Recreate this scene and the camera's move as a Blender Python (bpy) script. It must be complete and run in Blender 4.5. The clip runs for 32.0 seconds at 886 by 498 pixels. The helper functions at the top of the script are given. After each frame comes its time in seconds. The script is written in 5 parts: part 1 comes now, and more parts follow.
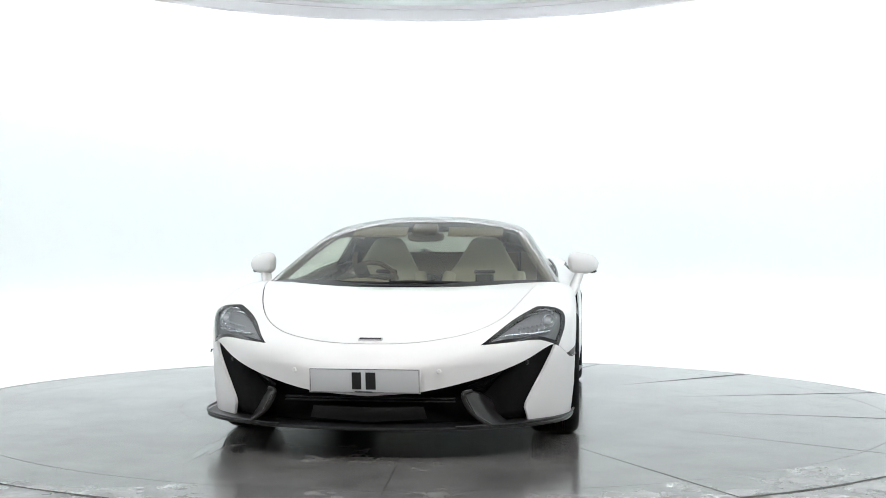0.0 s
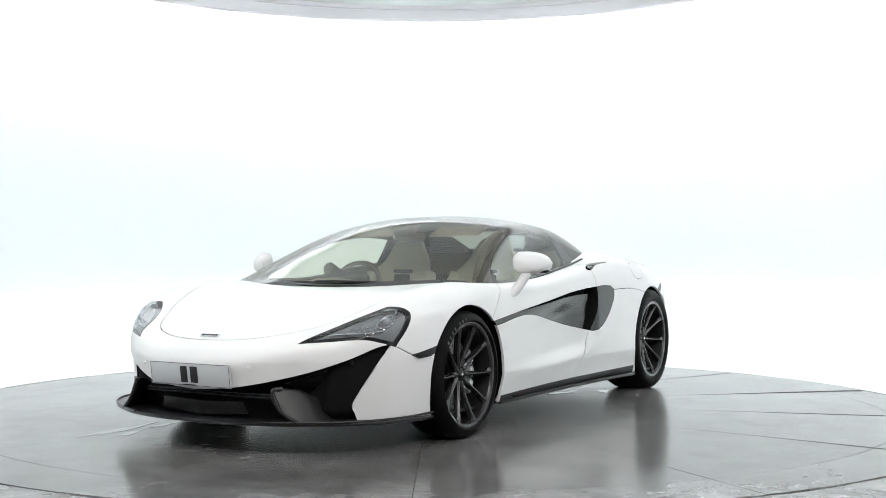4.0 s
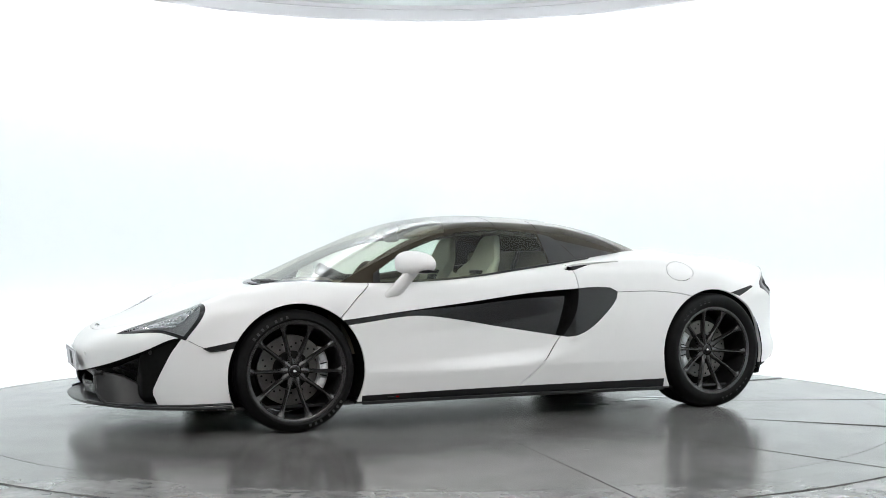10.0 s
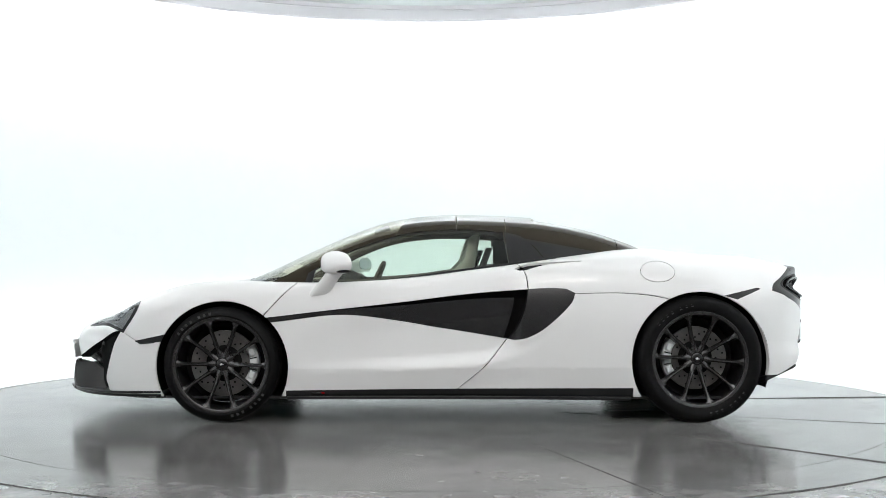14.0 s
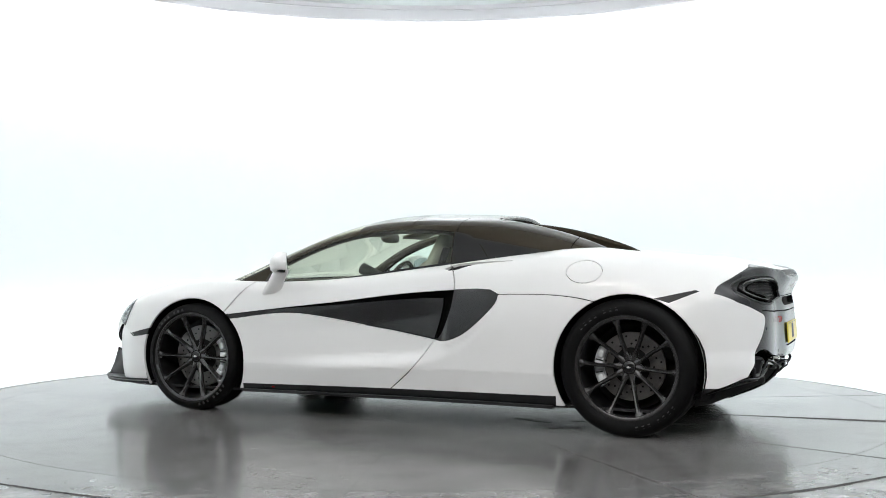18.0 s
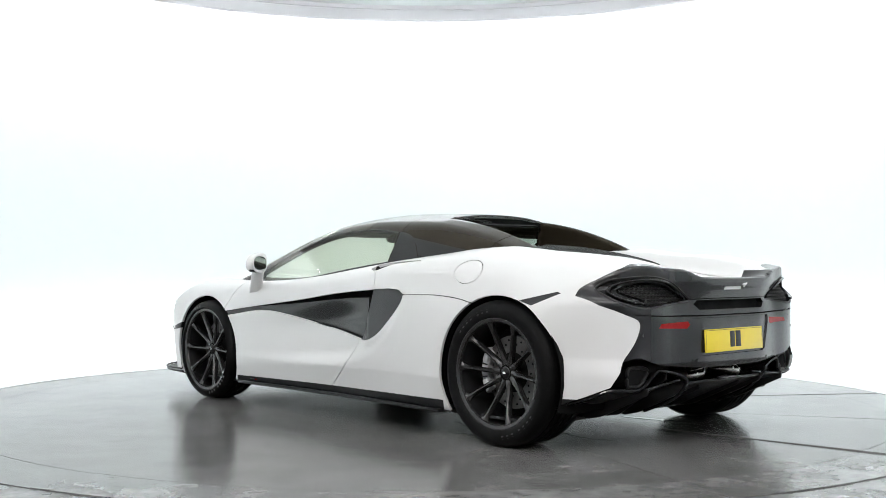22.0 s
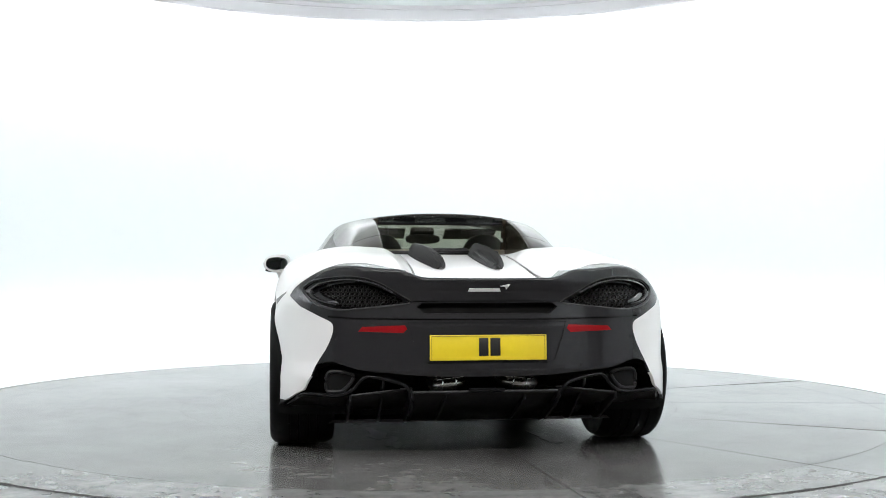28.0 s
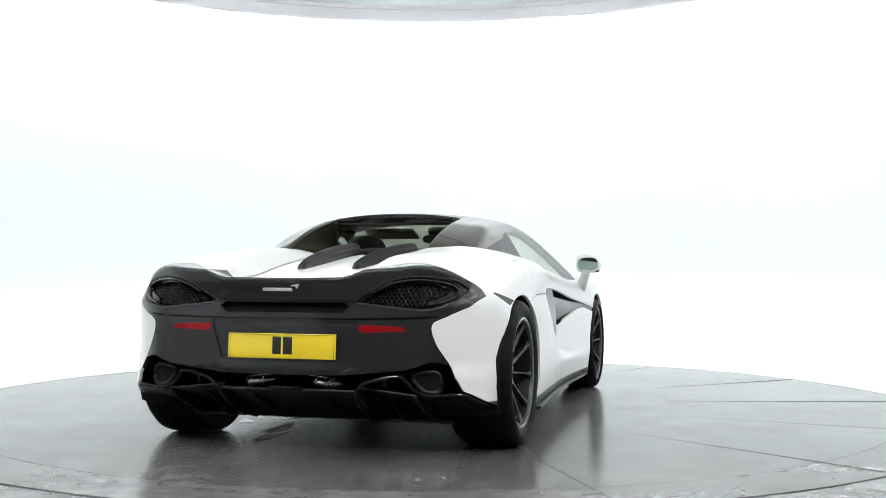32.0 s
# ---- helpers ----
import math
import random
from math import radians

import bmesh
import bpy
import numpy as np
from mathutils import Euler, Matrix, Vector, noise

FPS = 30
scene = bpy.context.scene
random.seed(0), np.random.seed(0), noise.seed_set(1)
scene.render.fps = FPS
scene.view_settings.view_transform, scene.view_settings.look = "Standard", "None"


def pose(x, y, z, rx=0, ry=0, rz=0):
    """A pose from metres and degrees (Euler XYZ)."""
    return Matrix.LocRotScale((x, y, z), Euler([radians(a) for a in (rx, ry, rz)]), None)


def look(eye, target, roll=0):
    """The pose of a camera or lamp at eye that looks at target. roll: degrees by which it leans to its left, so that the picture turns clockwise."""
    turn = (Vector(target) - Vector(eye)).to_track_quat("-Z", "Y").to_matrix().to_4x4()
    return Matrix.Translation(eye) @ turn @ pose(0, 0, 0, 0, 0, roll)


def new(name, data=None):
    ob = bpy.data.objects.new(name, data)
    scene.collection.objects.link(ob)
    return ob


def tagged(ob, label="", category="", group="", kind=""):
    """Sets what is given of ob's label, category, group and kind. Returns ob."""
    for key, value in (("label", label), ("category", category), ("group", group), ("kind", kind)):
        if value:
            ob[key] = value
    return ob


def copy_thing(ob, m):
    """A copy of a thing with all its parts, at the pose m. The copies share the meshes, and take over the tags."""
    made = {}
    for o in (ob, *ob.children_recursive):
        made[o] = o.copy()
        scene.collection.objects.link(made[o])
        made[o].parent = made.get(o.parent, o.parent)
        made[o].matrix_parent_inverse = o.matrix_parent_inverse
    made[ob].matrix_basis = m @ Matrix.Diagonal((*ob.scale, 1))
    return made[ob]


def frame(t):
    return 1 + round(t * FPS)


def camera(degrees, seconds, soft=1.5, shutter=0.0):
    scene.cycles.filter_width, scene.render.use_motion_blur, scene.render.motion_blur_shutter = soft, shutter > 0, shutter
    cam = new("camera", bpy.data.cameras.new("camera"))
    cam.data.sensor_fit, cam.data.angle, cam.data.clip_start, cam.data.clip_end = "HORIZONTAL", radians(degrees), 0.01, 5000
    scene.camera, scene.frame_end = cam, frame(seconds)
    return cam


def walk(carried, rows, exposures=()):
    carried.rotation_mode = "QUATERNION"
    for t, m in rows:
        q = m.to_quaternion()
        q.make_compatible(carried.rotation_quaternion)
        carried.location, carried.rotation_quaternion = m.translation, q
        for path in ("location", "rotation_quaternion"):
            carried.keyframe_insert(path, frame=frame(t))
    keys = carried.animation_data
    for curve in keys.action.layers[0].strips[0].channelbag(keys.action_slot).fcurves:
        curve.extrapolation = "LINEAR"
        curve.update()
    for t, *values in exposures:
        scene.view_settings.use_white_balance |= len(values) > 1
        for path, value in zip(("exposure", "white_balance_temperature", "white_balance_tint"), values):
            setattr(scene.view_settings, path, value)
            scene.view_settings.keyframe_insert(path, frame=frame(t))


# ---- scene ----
# The studio: a white car turns on a round turntable before a still camera.
EYE = (0.0, -6.9507, 0.8666)
YAW, PITCH = radians(0.7036), radians(0.9443)
cam = camera(44.614, 32.0, soft=0.6)
AIM = (EYE[0] + math.sin(YAW) * math.cos(PITCH), EYE[1] + math.cos(YAW) * math.cos(PITCH), EYE[2] + math.sin(PITCH))
walk(cam, [(0.0, look(EYE, AIM, 0.076)), (32.0, look(EYE, AIM, 0.076))])


def table_angle(t):
    """Degrees of the turntable at t seconds: an even turn, clockwise from above."""
    return 262.032 - 5.8185 * t - 0.002616 * t * t


# ---- light ----
world = bpy.data.worlds.new("studio_world")
scene.world = world
world.use_nodes = True
world.node_tree.nodes["Background"].inputs[0].default_value = (0.93, 0.96, 1.0, 1)
world.node_tree.nodes["Background"].inputs[1].default_value = 0.02
scene.view_settings.exposure = 0.0


def area_lamp(name, size, power, m, colour=(1, 1, 1)):
    data = bpy.data.lights.new(name, "AREA")
    data.shape, data.size, data.energy, data.color = "DISK", size, power, colour
    ob = new(name, data)
    ob.matrix_world = m
    return ob


area_lamp("ceiling_softbox_lamp", 7.6, 54, pose(0, 0, 3.50), (0.97, 0.99, 1.0))


# ---- materials ----
def material(name, colour, rough=0.5, metal=0.0, coat=0.0, grain=0.0, scale=40.0, bump=0.0, spec=0.5):
    """A principled material: colour broken by noise at two scales, with an optional fine relief."""
    m = bpy.data.materials.new(name)
    m.use_nodes = True
    n, l = m.node_tree.nodes, m.node_tree.links
    b = n["Principled BSDF"]
    b.inputs["Base Color"].default_value = (*colour, 1)
    b.inputs["Roughness"].default_value = rough
    b.inputs["Metallic"].default_value = metal
    b.inputs["Coat Weight"].default_value = coat
    b.inputs["Coat Roughness"].default_value = 0.03
    b.inputs["Specular IOR Level"].default_value = spec
    if grain or bump:
        co = n.new("ShaderNodeTexCoord")
        big, fine = n.new("ShaderNodeTexNoise"), n.new("ShaderNodeTexNoise")
        big.inputs["Scale"].default_value, fine.inputs["Scale"].default_value = scale * 0.12, scale
        big.inputs["Detail"].default_value = fine.inputs["Detail"].default_value = 4
        for t in (big, fine):
            l.new(co.outputs["Object"], t.inputs["Vector"])
        add = n.new("ShaderNodeMath")
        add.operation = "ADD"
        l.new(big.outputs["Fac"], add.inputs[0])
        l.new(fine.outputs["Fac"], add.inputs[1])
        ramp = n.new("ShaderNodeMapRange")
        ramp.inputs["From Min"].default_value, ramp.inputs["From Max"].default_value = 0.6, 1.4
        ramp.inputs["To Min"].default_value, ramp.inputs["To Max"].default_value = 1 - grain, 1 + grain
        l.new(add.outputs[0], ramp.inputs["Value"])
        mul = n.new("ShaderNodeVectorMath")
        mul.operation = "SCALE"
        mul.inputs[0].default_value = colour
        l.new(ramp.outputs[0], mul.inputs["Scale"])
        l.new(mul.outputs[0], b.inputs["Base Color"])
        r2 = n.new("ShaderNodeMapRange")
        r2.inputs["From Min"].default_value, r2.inputs["From Max"].default_value = 0.3, 0.7
        r2.inputs["To Min"].default_value, r2.inputs["To Max"].default_value = rough * (1 - grain), min(1, rough * (1 + grain))
        l.new(big.outputs["Fac"], r2.inputs["Value"])
        l.new(r2.outputs[0], b.inputs["Roughness"])
        if bump:
            bp = n.new("ShaderNodeBump")
            bp.inputs["Strength"].default_value, bp.inputs["Distance"].default_value = bump, 0.002
            l.new(fine.outputs["Fac"], bp.inputs["Height"])
            l.new(bp.outputs[0], b.inputs["Normal"])
    return m


def glass(name, colour, rough=0.0):
    """Thin tinted glass: see-through tint with a mirror gloss by Fresnel."""
    m = bpy.data.materials.new(name)
    m.use_nodes = True
    n, l = m.node_tree.nodes, m.node_tree.links
    n.remove(n["Principled BSDF"])
    out = n["Material Output"]
    tr, gl, mx, fr = n.new("ShaderNodeBsdfTransparent"), n.new("ShaderNodeBsdfGlossy"), n.new("ShaderNodeMixShader"), n.new("ShaderNodeLayerWeight")
    tr.inputs[0].default_value = (*colour, 1)
    gl.inputs["Roughness"].default_value = rough
    fr.inputs["Blend"].default_value = 0.5
    p5, sc = n.new("ShaderNodeMath"), n.new("ShaderNodeMath")
    p5.operation, sc.operation = "POWER", "MULTIPLY_ADD"
    p5.inputs[1].default_value = 5.0
    sc.inputs[1].default_value, sc.inputs[2].default_value = 0.96, 0.04
    l.new(fr.outputs["Facing"], p5.inputs[0])
    l.new(p5.outputs[0], sc.inputs[0])
    l.new(sc.outputs[0], mx.inputs[0])
    l.new(tr.outputs[0], mx.inputs[1])
    l.new(gl.outputs[0], mx.inputs[2])
    l.new(mx.outputs[0], out.inputs[0])
    return m


WHITE = material("white_car_paint", (0.770, 0.758, 0.750), 0.40, coat=0.32, grain=0.006, scale=8)
GLOSS = material("gloss_black", (0.008, 0.008, 0.009), 0.07, spec=0.32)
GREY = material("dark_grey_metallic_paint", (0.0200, 0.0195, 0.0212), 0.26, metal=0.2, coat=0.32, spec=0.34)
WINGLET = material("satin_grey_winglet", (0.017, 0.016, 0.016), 0.30, spec=0.28)
ROOF = material("dark_bronze_roof_paint", (0.036, 0.0285, 0.0190), 0.16, metal=0.4, spec=0.2)
SATIN = material("satin_black_plastic", (0.009, 0.009, 0.0095), 0.36, grain=0.12, scale=600, bump=0.08, spec=0.35)
MATT = material("matt_black_liner", (0.006, 0.006, 0.006), 0.9, grain=0.2, scale=60, spec=0.15)
RUBBER = material("tyre_rubber", (0.0045, 0.0045, 0.0047), 0.60, grain=0.18, scale=90, bump=0.15, spec=0.11)
ALLOY = material("graphite_alloy", (0.066, 0.0645, 0.0655), 0.27, metal=0.75, grain=0.0)
DISC = material("drilled_brake_disc", (0.13, 0.125, 0.12), 0.40, metal=0.85, grain=0.22, scale=160)
CALIPER = material("silver_caliper_paint", (0.72, 0.73, 0.74), 0.35, metal=0.2, grain=0.06, scale=200)
BARREL = material("dark_rim_barrel", (0.012, 0.012, 0.0125), 0.45, metal=0.5)
CHROME = material("polished_chrome", (0.75, 0.75, 0.76), 0.12, metal=1.0)
STEEL = material("exhaust_steel", (0.40, 0.385, 0.365), 0.26, metal=1.0, grain=0.25, scale=80)
LEATHER = material("cream_leather", (0.42, 0.42, 0.33), 0.55, grain=0.06, scale=260, bump=0.2)
DASH = material("dark_dash_leather", (0.030, 0.030, 0.028), 0.6, grain=0.12, scale=260, bump=0.2)
BEIGE = material("beige_trim", (0.20, 0.18, 0.135), 0.65, grain=0.08, scale=200, bump=0.1)
RED = material("red_lamp_lens", (0.24, 0.005, 0.007), 0.15, coat=0.0, spec=0.2, grain=0.1, scale=300)
PLATE_W = material("white_reflective_plate", (0.55, 0.56, 0.57), 0.35, coat=0.3, grain=0.02, scale=500)
PLATE_Y = material("yellow_reflective_plate", (0.80, 0.60, 0.02), 0.35, coat=0.3, grain=0.03, scale=500)
INK = material("plate_ink", (0.01, 0.01, 0.01), 0.5)
LAMP = material("lamp_reflector_silver", (0.34, 0.35, 0.36), 0.22, metal=0.9)
LED = material("frosted_led_lens", (0.36, 0.37, 0.385), 0.25, coat=0.5)
WALL = material("white_cove_paint", (0.835, 0.87, 0.875), 0.75, grain=0.015, scale=6)
WATER = material("standing_water", (0.05, 0.052, 0.05), 0.05, spec=0.4)
SILVER = material("satin_silver_badge", (0.78, 0.78, 0.79), 0.4, metal=0.2, grain=0.02, scale=300)
PAD = material("grey_rim_paint", (0.85, 0.83, 0.86), 0.6, grain=0.01, scale=5)
SCREEN_GLASS = glass("windscreen_glass", (0.79, 0.785, 0.685))
SIDE_GLASS = glass("side_window_glass", (0.80, 0.88, 0.82))
REAR_GLASS = glass("smoked_rear_glass", (0.34, 0.37, 0.34))
LENS = glass("clear_lens", (0.86, 0.88, 0.90))
MIRROR = material("mirror_glass", (0.42, 0.44, 0.46), 0.03, metal=1.0)


def floor_material(name, colour):
    """Painted concrete: blotches, scuffs and a wet sheen that varies in patches."""
    m = bpy.data.materials.new(name)
    m.use_nodes = True
    n, l = m.node_tree.nodes, m.node_tree.links
    b = n["Principled BSDF"]
    co = n.new("ShaderNodeTexCoord")

    def noise_tex(scale, detail=5, dist=0.0, rough=0.55):
        t = n.new("ShaderNodeTexNoise")
        t.inputs["Scale"].default_value, t.inputs["Detail"].default_value = scale, detail
        t.inputs["Distortion"].default_value, t.inputs["Roughness"].default_value = dist, rough
        l.new(co.outputs["Object"], t.inputs["Vector"])
        return t

    def ranged(src, a, b2, c, d):
        r = n.new("ShaderNodeMapRange")
        for key, v in zip(("From Min", "From Max", "To Min", "To Max"), (a, b2, c, d)):
            r.inputs[key].default_value = v
        l.new(src, r.inputs["Value"])
        return r.outputs[0]

    def times(a, c):
        t = n.new("ShaderNodeMath")
        t.operation = "MULTIPLY"
        l.new(a, t.inputs[0])
        l.new(c, t.inputs[1])
        return t.outputs[0]

    big, mid, fine, scuff = noise_tex(0.8, 2, 0.3), noise_tex(4, 6, 0.2), noise_tex(70, 3), noise_tex(11, 6, 0.2, 0.6)
    # worn streaks that run round the table
    xyz, flat, rad, ang, join = (n.new(k) for k in ("ShaderNodeSeparateXYZ", "ShaderNodeCombineXYZ", "ShaderNodeVectorMath", "ShaderNodeMath", "ShaderNodeCombineXYZ"))
    l.new(co.outputs["Object"], xyz.inputs[0])
    l.new(xyz.outputs[0], flat.inputs[0])
    l.new(xyz.outputs[1], flat.inputs[1])
    rad.operation, ang.operation = "LENGTH", "ARCTAN2"
    l.new(flat.outputs[0], rad.inputs[0])
    l.new(xyz.outputs[1], ang.inputs[0])
    l.new(xyz.outputs[0], ang.inputs[1])
    far = n.new("ShaderNodeMath")
    far.operation = "MULTIPLY"
    far.inputs[1].default_value = 14.0
    l.new(rad.outputs["Value"], far.inputs[0])
    l.new(far.outputs[0], join.inputs[0])
    l.new(ang.outputs[0], join.inputs[1])
    streak = noise_tex(1.4, 6, 0.2, 0.65)
    l.new(join.outputs[0], streak.inputs["Vector"])
    big_streak = ranged(streak.outputs["Fac"], 0.35, 0.68, 0.90, 1.10)
    f = times(times(ranged(big.outputs["Fac"], 0.3, 0.7, 0.70, 1.26), ranged(mid.outputs["Fac"], 0.3, 0.7, 0.74, 1.24)),
              times(ranged(fine.outputs["Fac"], 0.3, 0.7, 0.95, 1.05), ranged(scuff.outputs["Fac"], 0.3, 0.7, 0.80, 1.20)))
    f = times(f, big_streak)
    # sparse dark drips and pale chips
    drip, chip = noise_tex(9.0, 2, 0.6), noise_tex(38.0, 2, 0.0)
    f = times(f, times(ranged(drip.outputs["Fac"], 0.715, 0.735, 1.0, 0.50), ranged(chip.outputs["Fac"], 0.80, 0.82, 1.0, 1.5)))
    v = n.new("ShaderNodeVectorMath")
    v.operation = "SCALE"
    v.inputs[0].default_value = colour
    l.new(f, v.inputs["Scale"])
    l.new(v.outputs[0], b.inputs["Base Color"])
    l.new(times(ranged(big.outputs["Fac"], 0.3, 0.7, 0.155, 0.215), ranged(scuff.outputs["Fac"], 0.35, 0.65, 0.92, 1.09)), b.inputs["Roughness"])
    l.new(times(ranged(mid.outputs["Fac"], 0.30, 0.70, 0.24, 0.55), times(ranged(scuff.outputs["Fac"], 0.32, 0.68, 0.86, 1.14), ranged(streak.outputs["Fac"], 0.35, 0.68, 0.90, 1.10))), b.inputs["Specular IOR Level"])
    return m


FLOOR = floor_material("grey_painted_turntable", (0.130, 0.126, 0.123))
RING = floor_material("pale_grey_turntable_rim", (0.150, 0.148, 0.147))
STONE = floor_material("grey_floor_paint", (0.150, 0.150, 0.150))


# ---- mesh helpers ----
def mesh_of(name, verts, faces, mat, smooth=True):
    me = bpy.data.meshes.new(name)
    me.from_pydata([tuple(v) for v in verts], [], [tuple(f) for f in faces])
    me.materials.append(mat)
    me.polygons.foreach_set("use_smooth", [smooth] * len(me.polygons))
    me.update()
    return me


def put(name, me, parent=None, label=""):
    ob = new(name, me)
    ob.parent = parent
    return tagged(ob, label)


def part(name, bm, mat, parent=None, label="", smooth=True):
    """Links a bmesh as one mesh object under a thing or a part."""
    me = bpy.data.meshes.new(name)
    bmesh.ops.recalc_face_normals(bm, faces=bm.faces)
    bm.to_mesh(me)
    bm.free()
    me.materials.append(mat)
    me.polygons.foreach_set("use_smooth", [smooth] * len(me.polygons))
    if smooth:
        me.set_sharp_from_angle(angle=radians(38))
    return put(name, me, parent, label)


def box(size, centre, bevel=0.004, turn=(0, 0, 0), bm=None, seg=2):
    own = bmesh.new()
    bmesh.ops.create_cube(own, size=1, matrix=Matrix.Diagonal((*size, 1)))
    if bevel:
        bmesh.ops.bevel(own, geom=own.edges[:], offset=min(bevel, min(size) * 0.45), segments=seg, affect="EDGES", profile=0.5)
    bmesh.ops.transform(own, matrix=pose(*centre, *turn), verts=own.verts)
    return merge(bm, own)


def merge(bm, own):
    if bm is None:
        return own
    me = bpy.data.meshes.new("tmp")
    own.to_mesh(me)
    own.free()
    bm.from_mesh(me)
    bpy.data.meshes.remove(me)
    return bm


def lathe(profile, n=64, bm=None, close=False):
    """Turns (radius, y) pairs round the y axis."""
    bm = bm or bmesh.new()
    rings = []
    for r, y in profile:
        rings.append([bm.verts.new((r * math.cos(2 * math.pi * k / n), y, r * math.sin(2 * math.pi * k / n))) for k in range(n)])
    pairs = list(zip(rings, rings[1:])) + ([(rings[-1], rings[0])] if close else [])
    for a, c in pairs:
        for k in range(n):
            bm.faces.new((a[k], a[(k + 1) % n], c[(k + 1) % n], c[k]))
    return bm


def prism(outline, lo, hi, bm=None):
    """A plate: an outline of (x, y) between two heights."""
    bm = bm or bmesh.new()
    a = [bm.verts.new((x, y, lo)) for x, y in outline]
    c = [bm.verts.new((x, y, hi)) for x, y in outline]
    bm.faces.new(a[::-1])
    bm.faces.new(c)
    for k in range(len(a)):
        j = (k + 1) % len(a)
        bm.faces.new((a[k], a[j], c[j], c[k]))
    return bm


def tube(points, radius, n=8, bm=None, close=False, flat=1.0):
    """A round bar along points."""
    bm = bm or bmesh.new()
    pts = [Vector(p) for p in points]
    rings = []
    for i, p in enumerate(pts):
        d = (pts[(i + 1) % len(pts)] - pts[i - 1]) if close else (pts[min(i + 1, len(pts) - 1)] - pts[max(i - 1, 0)])
        q = d.to_track_quat("Z", "Y")
        rings.append([bm.verts.new(p + q @ Vector((radius * math.cos(2 * math.pi * k / n), flat * radius * math.sin(2 * math.pi * k / n), 0))) for k in range(n)])
    for a, c in list(zip(rings, rings[1:])) + ([(rings[-1], rings[0])] if close else []):
        for k in range(n):
            bm.faces.new((a[k], a[(k + 1) % n], c[(k + 1) % n], c[k]))
    if not close:
        bm.faces.new(rings[0][::-1])
        bm.faces.new(rings[-1])
    return bm


def curve(points, n=6, close=False):
    """A smooth run of points through the given ones."""
    p = [np.array(q, float) for q in points]
    out = []
    m = len(p)
    for i in range(m if close else m - 1):
        a, c = p[i], p[(i + 1) % m]
        e = p[i - 1] if (close or i > 0) else 2 * a - c
        g = p[(i + 2) % m] if (close or i + 2 < m) else 2 * c - a
        for k in range(n):
            t = k / n
            out.append(0.5 * (2 * a + (c - e) * t + (2 * e - 5 * a + 4 * c - g) * t * t + (3 * a - e - 3 * c + g) * t ** 3))
    if not close:
        out.append(p[-1])
    return out


# ---- the studio ----
TABLE_R, RING_R, ROOM_R, ROOM_H = 3.115, 2.78, 4.17, 3.40


def ring_plate(inner, outer, lo, hi, a0=0.0, a1=360.0, n=160):
    bm = bmesh.new()
    full = a1 - a0 >= 359.9
    cols = []
    for k in range(n if full else n + 1):
        a = radians(a0 + (a1 - a0) * k / n)
        cols.append([bm.verts.new((r * math.cos(a), r * math.sin(a), z)) for r, z in ((inner, lo), (outer, lo), (outer, hi), (inner, hi))])
    for k in range(n):
        a, c = cols[k], cols[(k + 1) % len(cols)]
        for i in range(4):
            bm.faces.new((a[i], a[(i + 1) % 4], c[(i + 1) % 4], c[i]))
    if not full:
        bm.faces.new(cols[0])
        bm.faces.new(cols[-1][::-1])
    return bm


def glow(name, colour, strength):
    m = bpy.data.materials.new(name)
    m.use_nodes = True
    n, l = m.node_tree.nodes, m.node_tree.links
    n.remove(n["Principled BSDF"])
    e = n.new("ShaderNodeEmission")
    e.inputs[0].default_value, e.inputs[1].default_value = (*colour, 1), strength
    l.new(e.outputs[0], n["Material Output"].inputs[0])
    return m


TUBE = glow("cove_light_tube", (0.98, 0.985, 1.0), 19.5)
BUFF = material("grey_room_paint", (0.68, 0.67, 0.65), 0.8, grain=0.05, scale=4)
WALL_R = 4.62


def swept(profile, a0, a1, n, mat, name, parent=None, label="", close=True, smooth=True):
    """Sweeps an (r, z) profile round the studio's middle from a0 to a1 degrees."""
    bm = bmesh.new()
    cols = []
    for k in range(n + 1):
        a = radians(a0 + (a1 - a0) * k / n)
        cols.append([bm.verts.new((r * math.cos(a), r * math.sin(a), z)) for r, z in profile])
    m = len(profile)
    for a, c in zip(cols, cols[1:]):
        for i in range(m if close else m - 1):
            j = (i + 1) % m
            bm.faces.new((a[i], a[j], c[j], c[i]))
    if close:
        bm.faces.new(cols[0])
        bm.faces.new(cols[-1][::-1])
    return part(name, bm, mat, parent, label, smooth)


